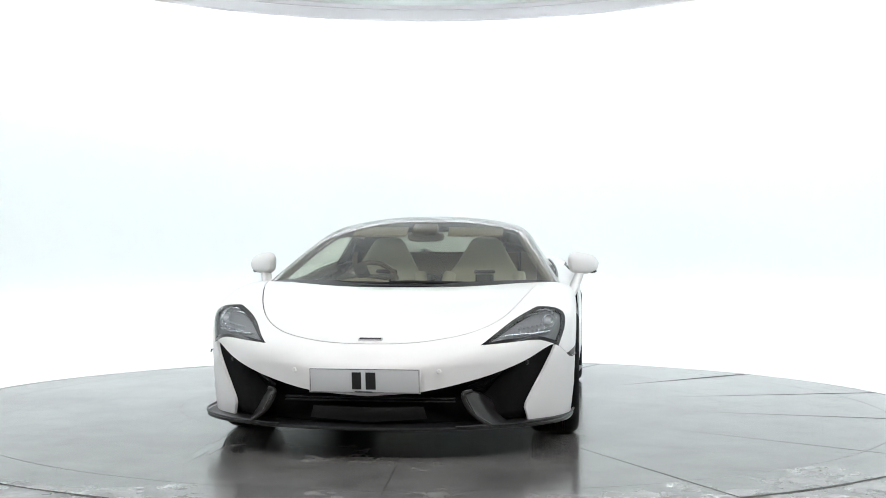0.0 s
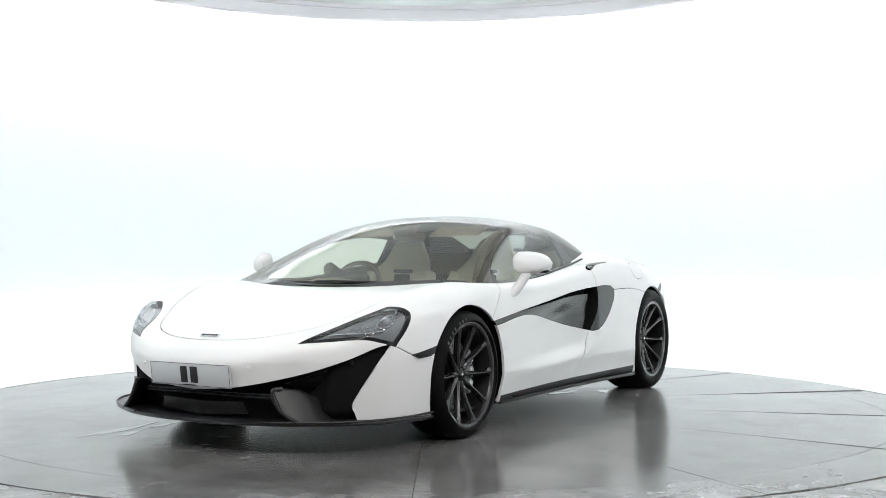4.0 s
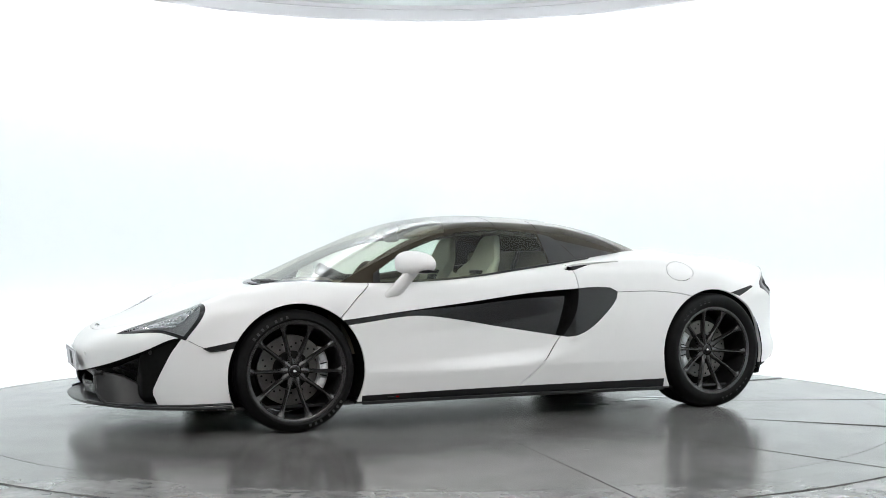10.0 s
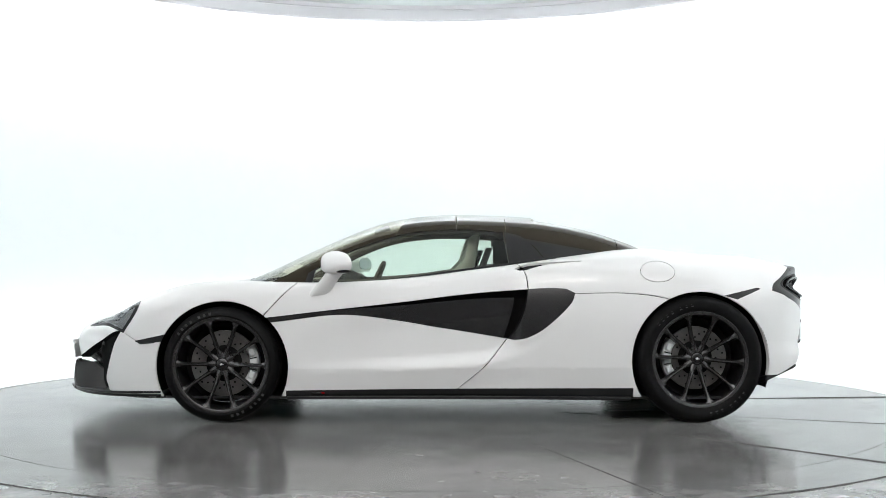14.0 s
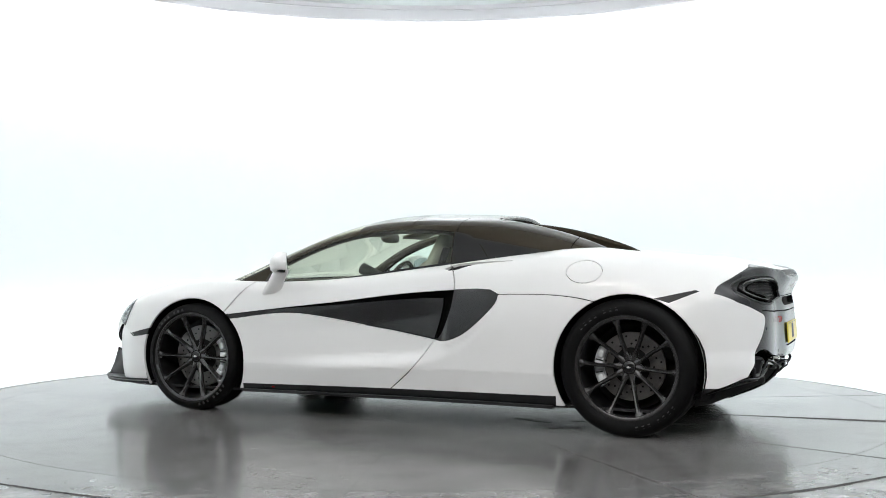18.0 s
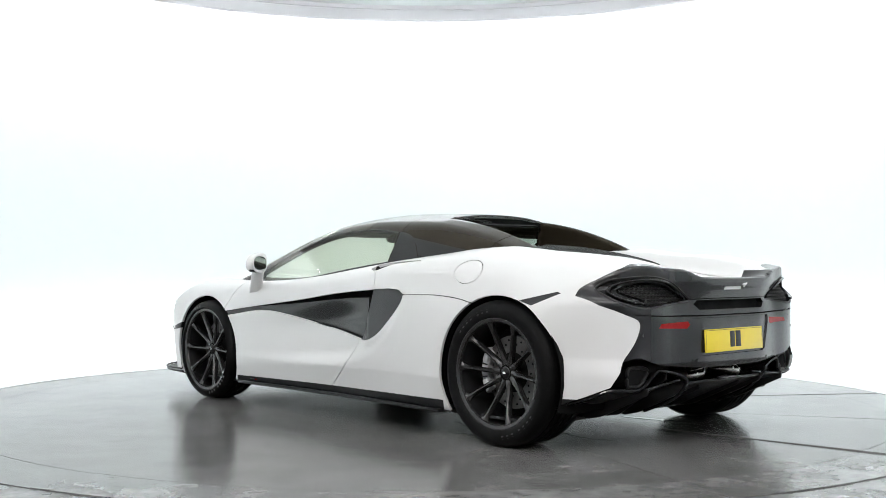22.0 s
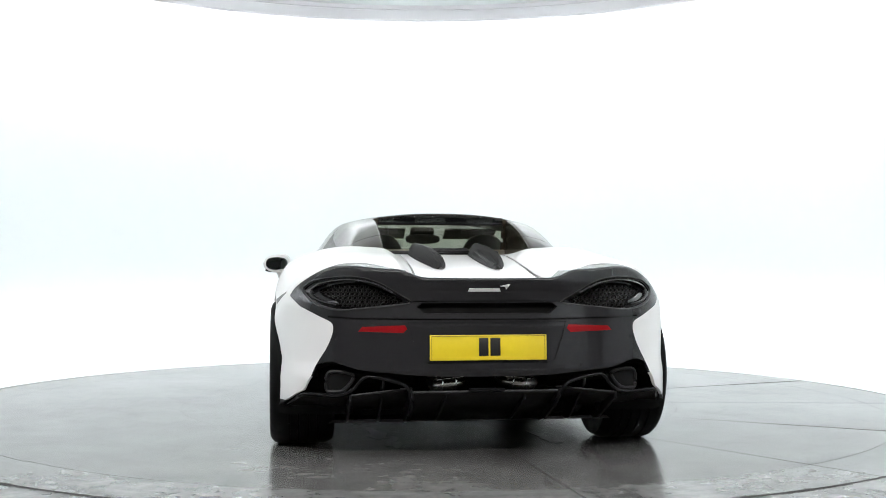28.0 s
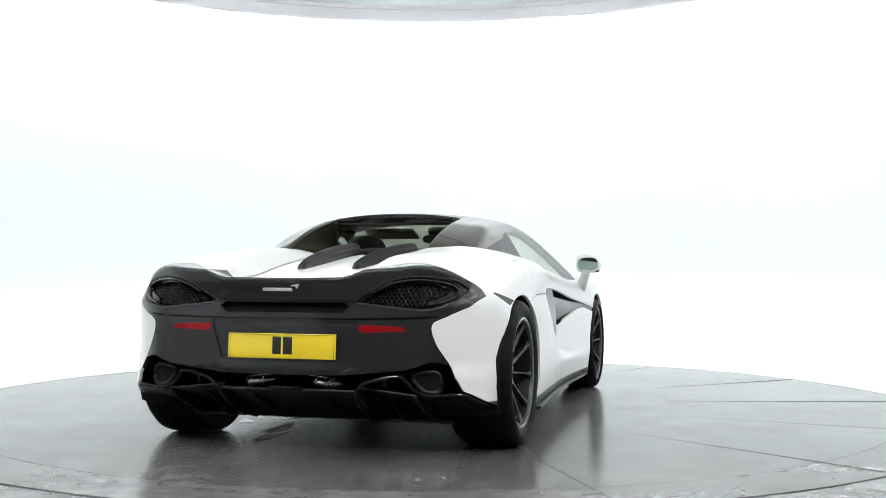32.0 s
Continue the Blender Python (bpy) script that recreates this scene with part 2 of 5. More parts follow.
def build_studio():
    tagged(part("floor", ring_plate(TABLE_R + 0.004, 14.0, -0.2, -0.003, n=180), STONE, smooth=False), "grey painted concrete floor round the turntable", "floor", kind="structure")
    tagged(part("turntable_pit", ring_plate(0.0, TABLE_R + 0.2, -0.4, -0.21, n=96), MATT, smooth=False), "dark pit under the turntable", "floor", kind="structure")
    # cove: from near the rim of the table it sweeps up into the round wall; open towards the camera
    prof = [(TABLE_R + 0.02, 0.001), (TABLE_R + 0.3, 0.004), (TABLE_R + 0.6, 0.012)]
    for k in range(13):
        a = radians(90 * k / 12)
        prof.append((WALL_R - 0.85 + 0.85 * math.sin(a), 0.02 + 0.85 - 0.85 * math.cos(a)))
    prof += [(WALL_R, 1.4), (WALL_R, 2.4), (WALL_R, ROOM_H + 0.6), (WALL_R + 0.1, ROOM_H + 0.6), (WALL_R + 0.1, -0.002)]
    tagged(swept(prof, -24, 204, 140, WALL, "wall_cove"), "white seamless round studio cove", "wall", kind="structure")
    flat = [(WALL_R, -0.002), (WALL_R, ROOM_H + 0.6), (WALL_R + 0.1, ROOM_H + 0.6), (WALL_R + 0.1, -0.002)]
    for name, a0, a1 in (("wall_return_east", -64, -24.05), ("wall_return_west", 204.05, 244)):
        tagged(swept(flat, a0, a1, 24, WALL, name), "white round studio wall beside the camera opening", "wall", kind="structure")
    tagged(part("ceiling", ring_plate(0.0, 14.0, ROOM_H + 0.6, ROOM_H + 0.7, n=96), WALL, smooth=False), "white studio ceiling", "ceiling", kind="structure")
    # round ceiling light: white stretched sheet, hanging lip, and a light trough behind it that washes the wall
    light = new("ceiling_light")
    tagged(light, "large round white ceiling light with a pale grey lip", "ceiling light")
    light.location.x = -0.11
    r, h = ROOM_R + 0.02, ROOM_H
    part("stretched_sheet", ring_plate(0.0, r - 0.04, h + 0.16, h + 0.18, n=160), WALL, light, "white stretched sheet")
    lip = [(r - 0.035, h + 0.2), (r - 0.035, h + 0.122), (r - 0.025, h + 0.118), (r - 0.025, h + 0.110), (r - 0.035, h + 0.106), (r - 0.035, h + 0.012), (r - 0.022, h), (r + 0.01, h), (r + 0.02, h + 0.01), (r + 0.02, h + 0.2)]
    swept(lip, 0, 360, 180, PAD, "lip", light, "pale grey round lip")
    swept([(r + 0.05, h + 0.13), (r + 0.21, h + 0.13), (r + 0.21, h + 0.16), (r + 0.05, h + 0.16)], 0, 360, 120, TUBE, "light_tube", light, "bright light tube in the trough")
    for name, (x0, y0), (x1, y1) in (("wall_south", (-6, -9.2), (6, -9.2)), ("wall_west", (-6, -9.2), (-6, 6.0)), ("wall_east", (6, -9.2), (6, 6.0)), ("wall_north", (-6, 6.0), (6, 6.0))):
        w = box((math.hypot(x1 - x0, y1 - y0) + 0.2, 0.15, ROOM_H + 0.64), ((x0 + x1) / 2, (y0 + y1) / 2, (ROOM_H + 0.56) / 2), 0.01, (0, 0, math.degrees(math.atan2(y1 - y0, x1 - x0))))
        tagged(part(name, w, BUFF, smooth=False), "plain grey wall of the room round the studio", "wall", kind="structure")


build_studio()


def build_strip_lights():
    """Four hanging strip lights on the camera's side, tilted to the car."""
    for k, (x, y) in enumerate(((-2.4, -5.2), (-0.85, -5.5), (0.85, -5.5), (2.4, -5.2))):
        m = look((x, y, 3.25), (x * 0.15, 0.2, 0.5))
        ob = new("strip_light")
        tagged(ob, "white hanging studio strip light, lit", "strip light", "strip lights over the camera")
        ob.matrix_world = m
        part("housing", box((1.30, 0.24, 0.05), (0, 0, 0.035), 0.01), PAD, ob)
        for dx in (-0.5, 0.5):
            top = m @ Vector((dx, 0, 0.05))
            part("hanger", tube([m.inverted() @ top, m.inverted() @ Vector((top.x, top.y, ROOM_H + 0.61))], 0.006, 6), PAD, ob)
        part("diffuser", box((1.24, 0.19, 0.006), (0, 0, 0.008), 0.002), LED, ob, "glowing diffuser")
        data = bpy.data.lights.new("strip_lamp", "AREA")
        data.shape, data.size, data.size_y, data.energy, data.color = "RECTANGLE", 1.24, 0.19, 29, (1.0, 0.978, 0.955)
        lamp = new("strip_lamp", data)
        lamp.matrix_world = m


build_strip_lights()


# how far each plate's leading edge stands up over its neighbour, in metres
LIFTS = (0.002, 0.001, 0.002, 0.0025, 0.0045, 0.002, 0.006, 0.001, 0.0025, 0.001, 0.0025, 0.0025, 0.001, 0.001)


def warped_plate(inner, outer, a0, a1, lift_in, lift_out, n=16):
    """A plate of the table whose first edge stands up a little and sinks level towards its last."""
    bm = bmesh.new()
    cols = []
    for k in range(n + 1):
        a, u = radians(a0 + (a1 - a0) * k / n), 1 - k / n
        cols.append([bm.verts.new((r * math.cos(a), r * math.sin(a), z)) for r, z in ((inner, -0.06), (outer, -0.06), (outer, lift_out * u), (inner, lift_in * u))])
    for a, c in zip(cols, cols[1:]):
        for i in range(4):
            bm.faces.new((a[i], a[(i + 1) % 4], c[(i + 1) % 4], c[i]))
    bm.faces.new(cols[0])
    bm.faces.new(cols[-1][::-1])
    return bm


def build_table():
    """The turntable: a middle disc, wedge plates round it and an outer ring in lengths, with open joints."""
    ob = new("turntable")
    tagged(ob, "large round grey painted turntable with worn joints", "turntable", kind="structure")
    part("middle_disc", ring_plate(0.0, 1.55, -0.06, 0.0, n=120), FLOOR, ob, smooth=False)
    for k in range(14):
        a0 = 30.0 + 360 / 14 * k
        a1 = a0 + 360 / 14
        g = math.degrees(0.0016 / 2.8)
        part("wedge_plate", warped_plate(1.551, RING_R - 0.002, a0 + g, a1 - g, 0.0, LIFTS[k]), FLOOR, ob, smooth=False)
        part("ring_plate", warped_plate(RING_R + 0.001, TABLE_R, a0 + g, a1 - g, LIFTS[k], LIFTS[k]), RING, ob, smooth=False)
    return ob


table = build_table()


# ---- the car: smooth solids, meshed and cut into panels ----
def spline(pairs):
    """A smooth function through (x, value) pairs (monotone between knots)."""
    xs = np.array([p[0] for p in sorted(pairs)], float)
    ys = np.array([p[1] for p in sorted(pairs)], float)
    d = np.diff(ys) / np.diff(xs)
    m = np.empty_like(ys)
    m[0], m[-1] = d[0], d[-1]
    for i in range(1, len(xs) - 1):
        m[i] = 0.0 if d[i - 1] * d[i] <= 0 else 2 * d[i - 1] * d[i] / (d[i - 1] + d[i]) * 0.5 + 0.25 * (d[i - 1] + d[i])
        if d[i - 1] * d[i] <= 0:
            m[i] = 0.5 * (d[i - 1] + d[i]) * 0.5

    def f(x):
        x = np.clip(x, xs[0], xs[-1])
        i = np.clip(np.searchsorted(xs, x) - 1, 0, len(xs) - 2)
        h = xs[i + 1] - xs[i]
        t = (x - xs[i]) / h
        return (2 * t ** 3 - 3 * t * t + 1) * ys[i] + (t ** 3 - 2 * t * t + t) * h * m[i] + (3 * t * t - 2 * t ** 3) * ys[i + 1] + (t ** 3 - t * t) * h * m[i + 1]

    return f


def smax(a, b, r):
    """Smooth intersection of two solids."""
    h = np.clip(0.5 + 0.5 * (a - b) / r, 0, 1)
    return b + (a - b) * h + r * h * (1 - h)


def step(x):
    x = np.clip(x, 0, 1)
    return x * x * (3 - 2 * x)


# long lines of the body (x, value)
TOP_MID = spline([(2.40, 0.40), (2.345, 0.445), (2.30, 0.486), (2.22, 0.532), (2.1, 0.576), (1.9, 0.632), (1.6, 0.708), (1.3, 0.760), (1.1, 0.778), (0.9, 0.78), (0.4, 0.79), (-0.3, 0.90), (-0.5, 0.935), (-0.9, 0.925), (-1.2, 0.897), (-1.5, 0.855), (-1.75, 0.812), (-1.92, 0.800), (-2.05, 0.816), (-2.2, 0.828)])
TOP_CREST = spline([(2.40, 0.38), (2.2, 0.485), (2.1, 0.53), (2.0, 0.575), (1.9, 0.625), (1.79, 0.682), (1.66, 0.735), (1.5, 0.772), (1.28, 0.787), (1.05, 0.781), (0.8, 0.777), (0.5, 0.788), (0.2, 0.814), (0.0, 0.84), (-0.3, 0.88), (-0.47, 0.905), (-0.79, 0.949), (-0.92, 0.966), (-1.1, 0.974), (-1.26, 0.959), (-1.42, 0.945), (-1.59, 0.934), (-1.72, 0.921), (-1.85, 0.896), (-1.94, 0.876), (-2.02, 0.866), (-2.2, 0.868)])
CREST_Y = spline([(2.4, 0.60), (2.0, 0.70), (1.79, 0.76), (1.5, 0.76), (1.2, 0.78), (0.8, 0.83), (0.0, 0.82), (-0.4, 0.74), (-0.8, 0.60), (-1.1, 0.54), (-1.6, 0.55), (-2.0, 0.58)])
WIDE = spline([(2.3, 0.83), (2.05, 0.868), (1.9, 0.892), (1.68, 0.920), (1.33, 0.938), (1.05, 0.936), (0.7, 0.925), (0.3, 0.915), (0.0, 0.916), (-0.4, 0.935), (-0.8, 0.950), (-1.33, 0.962), (-1.6, 0.948), (-1.8, 0.915), (-1.95, 0.872), (-2.1, 0.82)])
CREASE = spline([(1.2, 0.22), (0.85, 0.262), (0.24, 0.290), (-0.11, 0.316), (-0.272, 0.347), (-0.434, 0.420), (-0.564, 0.54), (-0.652, 0.70), (-0.7, 0.80)])
BLADE_LOW = spline([(0.0, 0.43), (-0.25, 0.446), (-0.313, 0.446), (-0.376, 0.458), (-0.454, 0.498), (-0.549, 0.577), (-0.621, 0.655), (-0.66, 0.72)])
INTAKE_TOP = spline([(1.15, 0.577), (0.67, 0.634), (0.36, 0.668), (-0.08, 0.722), (-0.38, 0.745), (-0.5, 0.752), (-0.6, 0.746), (-0.7, 0.72)])
NOSE = spline([(0.0, 2.350), (0.25, 2.334), (0.5, 2.215), (0.62, 2.132), (0.72, 2.042), (0.83, 1.915), (0.92, 1.75), (1.1, 1.3)])
TAIL = spline([(0.0, -2.057), (0.25, -2.053), (0.45, -2.020), (0.56, -2.012), (0.66, -1.990), (0.76, -1.930), (0.84, -1.84), (0.89, -1.74), (0.94, -1.62), (1.1, -1.3)])


def top_height(x, y):
    crest, mid, yk = TOP_CREST(x), TOP_MID(x), CREST_Y(x)
    q = y / yk
    front = step((x - 1.0) / 0.5)
    p = 2.2 + 1.2 * front
    inner = mid + (crest - mid) * np.clip(q, 0, 1) ** p
    over = np.clip(y - yk, 0, 1)
    hump = step((y - 0.275) / 0.13)
    deck = mid + (crest - 0.018 - mid) * hump + 0.018 * np.clip(q, 0, 1) ** 2
    rear = step((-0.55 - x) / 0.25)
    inner = inner * (1 - rear) + deck * rear
    drop = 1.25 - 0.55 * step((0.2 - x) / 0.6) + 0.6 * step((-1.35 - x) / 0.35)
    return inner - drop * over * over


def side_width(x, z):
    w = WIDE(x)
    up = np.clip(z - 0.52, 0, 1)
    fender = step((x - 0.95) / 0.3)
    w = w - (0.48 + 0.07 * fender + 0.55 * step((-1.30 - x) / 0.35)) * up * up
    low = np.clip(0.30 - z, 0, 1)
    w = w - 0.16 * low
    # the scoop that runs along the door into the side intake
    zc, zu = CREASE(x), INTAKE_TOP(x)
    deep = (0.004 + 0.056 * step((0.95 - x) / 1.35)) * (1 - 0.66 * step((0.10 - x) / 0.42))
    span = step((1.12 - x) / 0.25) * step((x + 0.72) / 0.10)
    blade = step((z - BLADE_LOW(x) + 0.036) / 0.042) * step((-0.29 - x) / 0.07)
    fade = step((zu - z) / 0.16)
    cut = deep * step((z - zc) / (0.085 + 0.09 * step((-0.10 - x) / 0.35))) * fade * span * (1 - blade)
    under = 0.05 * np.clip(zc - z, 0, 0.12) * step((1.0 - x) / 0.3) * step((x + 0.8) / 0.3)
    return w - cut - under


def body_solid(x, y, z):
    y = np.abs(y)
    top = (z - top_height(x, y)) * 0.96
    side = y - side_width(x, z)
    nose = (x - NOSE(y) - 0.18 * np.clip(z - 0.43, -1, 0)) * 0.9
    tail = (TAIL(y) - x + (0.32 - 0.30 * step((y - 0.66) / 0.1)) * np.clip(0.42 - z, 0, 1) - 0.03 * step((y - 0.70) / 0.08) * step((0.46 - z) / 0.1) + 0.18 * np.clip(z - 0.60, 0, 0.16) * step((0.5 - np.abs(y)) / 0.2 + 0.6)) * 0.9
    # the spoiler lip kicks back over the tail
    lip = 0.040 * step((z - 0.700) / 0.11) * step((0.72 - y) / 0.4) - 0.055 * step((z - 0.69) / 0.10) * step((y - 0.42) / 0.3)
    tail = tail - lip
    f = smax(top, side, 0.06 + 0.03 * step((x - 1) / 0.4))
    f = smax(f, nose, 0.07)
    f = smax(f, tail, 0.035 - 0.022 * step((z - 0.68) / 0.08) * step((0.75 - y) / 0.1))
    return smax(f, 0.13 - z, 0.03)


# lines of the cabin
ROOF_MID = spline([(1.42, 0.705), (1.30, 0.772), (1.116, 0.857), (0.935, 0.945), (0.754, 1.026), (0.573, 1.102), (0.392, 1.157), (0.211, 1.184), (0.018, 1.195), (-0.153, 1.192), (-0.45, 1.178), (-0.63, 1.155), (-0.8, 1.118), (-0.92, 1.082), (-1.08, 1.02), (-1.2, 0.95)])
RAIL = spline([(1.3, 0.71), (1.1, 0.786), (0.902, 0.880), (0.704, 0.970), (0.538, 1.038), (0.373, 1.086), (0.207, 1.112), (0.041, 1.120), (-0.257, 1.112), (-0.46, 1.100), (-0.63, 1.072), (-0.8, 1.032), (-0.91, 1.000), (-1.08, 0.94), (-1.2, 0.88)])
RAIL_Y = spline([(1.3, 0.88), (1.15, 0.835), (0.9, 0.758), (0.7, 0.700), (0.54, 0.655), (0.37, 0.622), (0.2, 0.605), (0.0, 0.598), (-0.26, 0.588), (-0.46, 0.57), (-0.8, 0.56), (-1.13, 0.56), (-1.3, 0.57)])


def cabin_solid(x, y, z):
    y = np.abs(y)
    rail, ry, mid = RAIL(x), RAIL_Y(x), ROOF_MID(x)
    top = (z - (mid - (mid - rail) * np.clip(y / ry, 0, 1.4) ** 2.4)) * 0.85
    side = (y - (ry + 0.66 * (rail - z))) * 0.83
    f = smax(top, side, 0.05)
    # the hollow between the buttresses
    well = np.maximum(y - 0.385, x + 0.47 + 0.25 * (z - 1.15))
    f = smax(f, -well, 0.02)
    return smax(f, 0.60 - z, 0.01)


def surface(solid, lo, hi, h):
    """Meshes the skin of a solid: one vertex a cell, drawn onto the surface; returns vertices, quads and normals."""
    axes = [np.arange(a, b + h, h) for a, b in zip(lo, hi)]
    g = np.meshgrid(*axes, indexing="ij")
    v = solid(*g)
    ins = v < 0
    shape = np.array(v.shape) - 1
    total, count = np.zeros((*shape, 3)), np.zeros(tuple(shape))
    corner = [(i, j, k) for i in (0, 1) for j in (0, 1) for k in (0, 1)]

    def at(arr, c):
        return arr[c[0]:c[0] + shape[0], c[1]:c[1] + shape[1], c[2]:c[2] + shape[2]]

    for a in corner:
        for ax in range(3):
            if a[ax]:
                continue
            b = tuple(1 if i == ax else a[i] for i in range(3))
            va, vb = at(v, a), at(v, b)
            hit = at(ins, a) != at(ins, b)
            t = np.where(hit, va / np.where(hit, va - vb, 1), 0)
            for i in range(3):
                total[..., i] += hit * (a[i] + (t if i == ax else 0))
            count += hit
    cells = np.argwhere(count > 0)
    ids = -np.ones(tuple(shape), int)
    ids[tuple(cells.T)] = np.arange(len(cells))
    pts = np.array(lo) + h * (cells + total[tuple(cells.T)] / count[tuple(cells.T)][:, None])
    for _ in range(4):
        n, size = gradient(solid, pts)
        val = solid(*pts.T)
        pts = pts - n * np.clip(val / np.maximum(size, 0.3), -h * 0.6, h * 0.6)[:, None]
    faces = []
    for ax in range(3):
        u, w = (ax + 1) % 3, (ax + 2) % 3
        sl = [slice(None)] * 3
        sl[ax] = slice(0, -1)
        sr = list(sl)
        sr[ax] = slice(1, None)
        cross = np.argwhere(ins[tuple(sl)] != ins[tuple(sr)])
        ok = (cross[:, u] > 0) & (cross[:, w] > 0) & (cross[:, u] < shape[u]) & (cross[:, w] < shape[w])
        cross = cross[ok]
        quad = []
        for du, dw in ((-1, -1), (0, -1), (0, 0), (-1, 0)):
            c = cross.copy()
            c[:, u] += du
            c[:, w] += dw
            quad.append(ids[tuple(c.T)])
        quad = np.stack(quad, 1)
        flip = ~ins[tuple(cross.T)]
        quad[flip] = quad[flip][:, ::-1]
        faces.append(quad)
    faces = np.concatenate(faces)
    faces = faces[(faces >= 0).all(1)]
    return pts, faces


def gradient(solid, pts, e=1e-3):
    g = np.stack([solid(*(pts + d).T) - solid(*(pts - d).T) for d in np.eye(3) * e], 1) / (2 * e)
    size = np.linalg.norm(g, axis=1)
    return g / np.maximum(size, 1e-6)[:, None], size


def inside(poly, a, b):
    """Whether the points (a, b) lie in the polygon."""
    x, y = poly[:, 0], poly[:, 1]
    x2, y2 = np.roll(x, -1), np.roll(y, -1)
    r = np.zeros(len(a), bool)
    for i in range(len(x)):
        if y[i] == y2[i]:
            continue
        c = ((y[i] > b) != (y2[i] > b)) & (a < (x2[i] - x[i]) * (b - y[i]) / (y2[i] - y[i]) + x[i])
        r ^= c
    return r


class Skin:
    """The left half of a solid's skin, cut along outlines into named regions."""

    def __init__(self, solid, lo, hi, h):
        self.solid = solid
        pts, faces = surface(solid, lo, hi, h)
        bm = self.bm = bmesh.new()
        vs = [bm.verts.new(p) for p in pts]
        for f in faces:
            try:
                bm.faces.new([vs[i] for i in f])
            except ValueError:
                pass
        bmesh.ops.bisect_plane(bm, geom=bm.verts[:] + bm.edges[:] + bm.faces[:], dist=1e-6, plane_co=(0, 0, 0), plane_no=(0, -1, 0), clear_outer=True)
        self.layer = bm.faces.layers.int.new("region")
        self.names = [None]

    def cut(self, name, outline, view, where=None, over=None):
        """Cuts along an outline given in a view ("xz", "yz" or "xy"), and names what lies within. where: a test of centres (and normals); over: regions that may be taken."""
        bm, layer = self.bm, self.layer
        i, j = "xyz".index(view[0]), "xyz".index(view[1])
        k = 3 - i - j
        poly = np.array(outline, float)[:, :2]
        lo, hi = poly.min(0) - 0.03, poly.max(0) + 0.03
        cand = []
        for f in bm.faces:
            c = f.calc_center_median()
            if lo[0] < c[i] < hi[0] and lo[1] < c[j] < hi[1] and (where is None or where(c, f.normal)):
                cand.append(f)
        cand = set(cand)
        for a, b in zip(poly, np.roll(poly, -1, 0)):
            d = b - a
            if np.hypot(*d) < 1e-5:
                continue
            s0, s1 = np.minimum(a, b) - 1e-4, np.maximum(a, b) + 1e-4
            near = []
            for f in cand:
                us = [v.co[i] for v in f.verts]
                if max(us) < s0[0] or min(us) > s1[0]:
                    continue
                ws = [v.co[j] for v in f.verts]
                if max(ws) < s0[1] or min(ws) > s1[1]:
                    continue
                near.append(f)
            if not near:
                continue
            co, no = [0, 0, 0], [0, 0, 0]
            co[i], co[j], no[i], no[j] = a[0], a[1], -d[1], d[0]
            geom = set(near)
            for f in near:
                geom.update(f.edges)
                geom.update(f.verts)
            out = bmesh.ops.bisect_plane(bm, geom=list(geom), dist=1e-5, plane_co=co, plane_no=no)
            cand = {f for f in cand if f.is_valid}
            cand.update(g for g in out["geom"] if isinstance(g, bmesh.types.BMFace))
        if name not in self.names:
            self.names.append(name)
        code = self.names.index(name)
        faces = [f for f in cand if f.is_valid]
        c = np.array([f.calc_center_median() for f in faces]) if faces else np.zeros((0, 3))
        hit = inside(poly, c[:, i], c[:, j])
        allowed = None if over is None else {self.names.index(o) for o in over if o in self.names}
        for f, h, cc in zip(faces, hit, c):
            if h and (f[layer] == 0 if allowed is None else f[layer] in allowed) and (where is None or where(Vector(cc), f.normal)):
                f[layer] = code

    def mark(self, name, test):
        """Names the loose faces whose centre and normal pass the test."""
        if name not in self.names:
            self.names.append(name)
        code = self.names.index(name)
        for f in self.bm.faces:
            if f[self.layer] == 0 and test(f.calc_center_median(), f.normal):
                f[self.layer] = code

    def region(self, name, also=()):
        codes = {self.names.index(k) for k in (name, *also)}
        faces = [f for f in self.bm.faces if f[self.layer] in codes]
        ids, verts, quads = {}, [], []
        for f in faces:
            q = []
            for v in f.verts:
                if v not in ids:
                    ids[v] = len(verts)
                    verts.append(v.co[:])
                q.append(ids[v])
            quads.append(q)
        return np.array(verts, float).reshape(-1, 3), quads

    def panel(self, name, mat, parent, as_name, label="", both=False, side=1, rim=0.014, sink=(0, 0, 0), lift=0.0, also=(), walls=True):
        """Links a region as a mesh with turned-in edges. both: the two halves in one; side -1: its mirror image; sink: presses the region inwards, leaving walls."""
        verts, quads = self.region(name, also)
        if len(quads) == 0:
            return None
        normal, _ = gradient(self.solid, verts)
        verts = verts + normal * lift
        mid = np.abs(verts[:, 1]) < 1e-4
        normal[mid, 1] = 0
        sink = sink(verts) if callable(sink) else np.tile(np.array(sink, float), (len(verts), 1))
        edge = {}
        for q in quads:
            for a, b in zip(q, q[1:] + q[:1]):
                edge[(a, b)] = edge.get((a, b), 0) + 1
        open_edges = [e for e in edge if (e[1], e[0]) not in edge and not (both and mid[e[0]] and mid[e[1]])]
        vs, ns, fs = [verts + sink], [normal], [list(q) for q in quads]
        base = len(verts)
        if not walls:
            deep, back = verts + sink, verts + sink - normal * rim
        elif sink.any():
            deep, back = verts, verts + sink
        else:
            deep, back = verts, verts - normal * rim
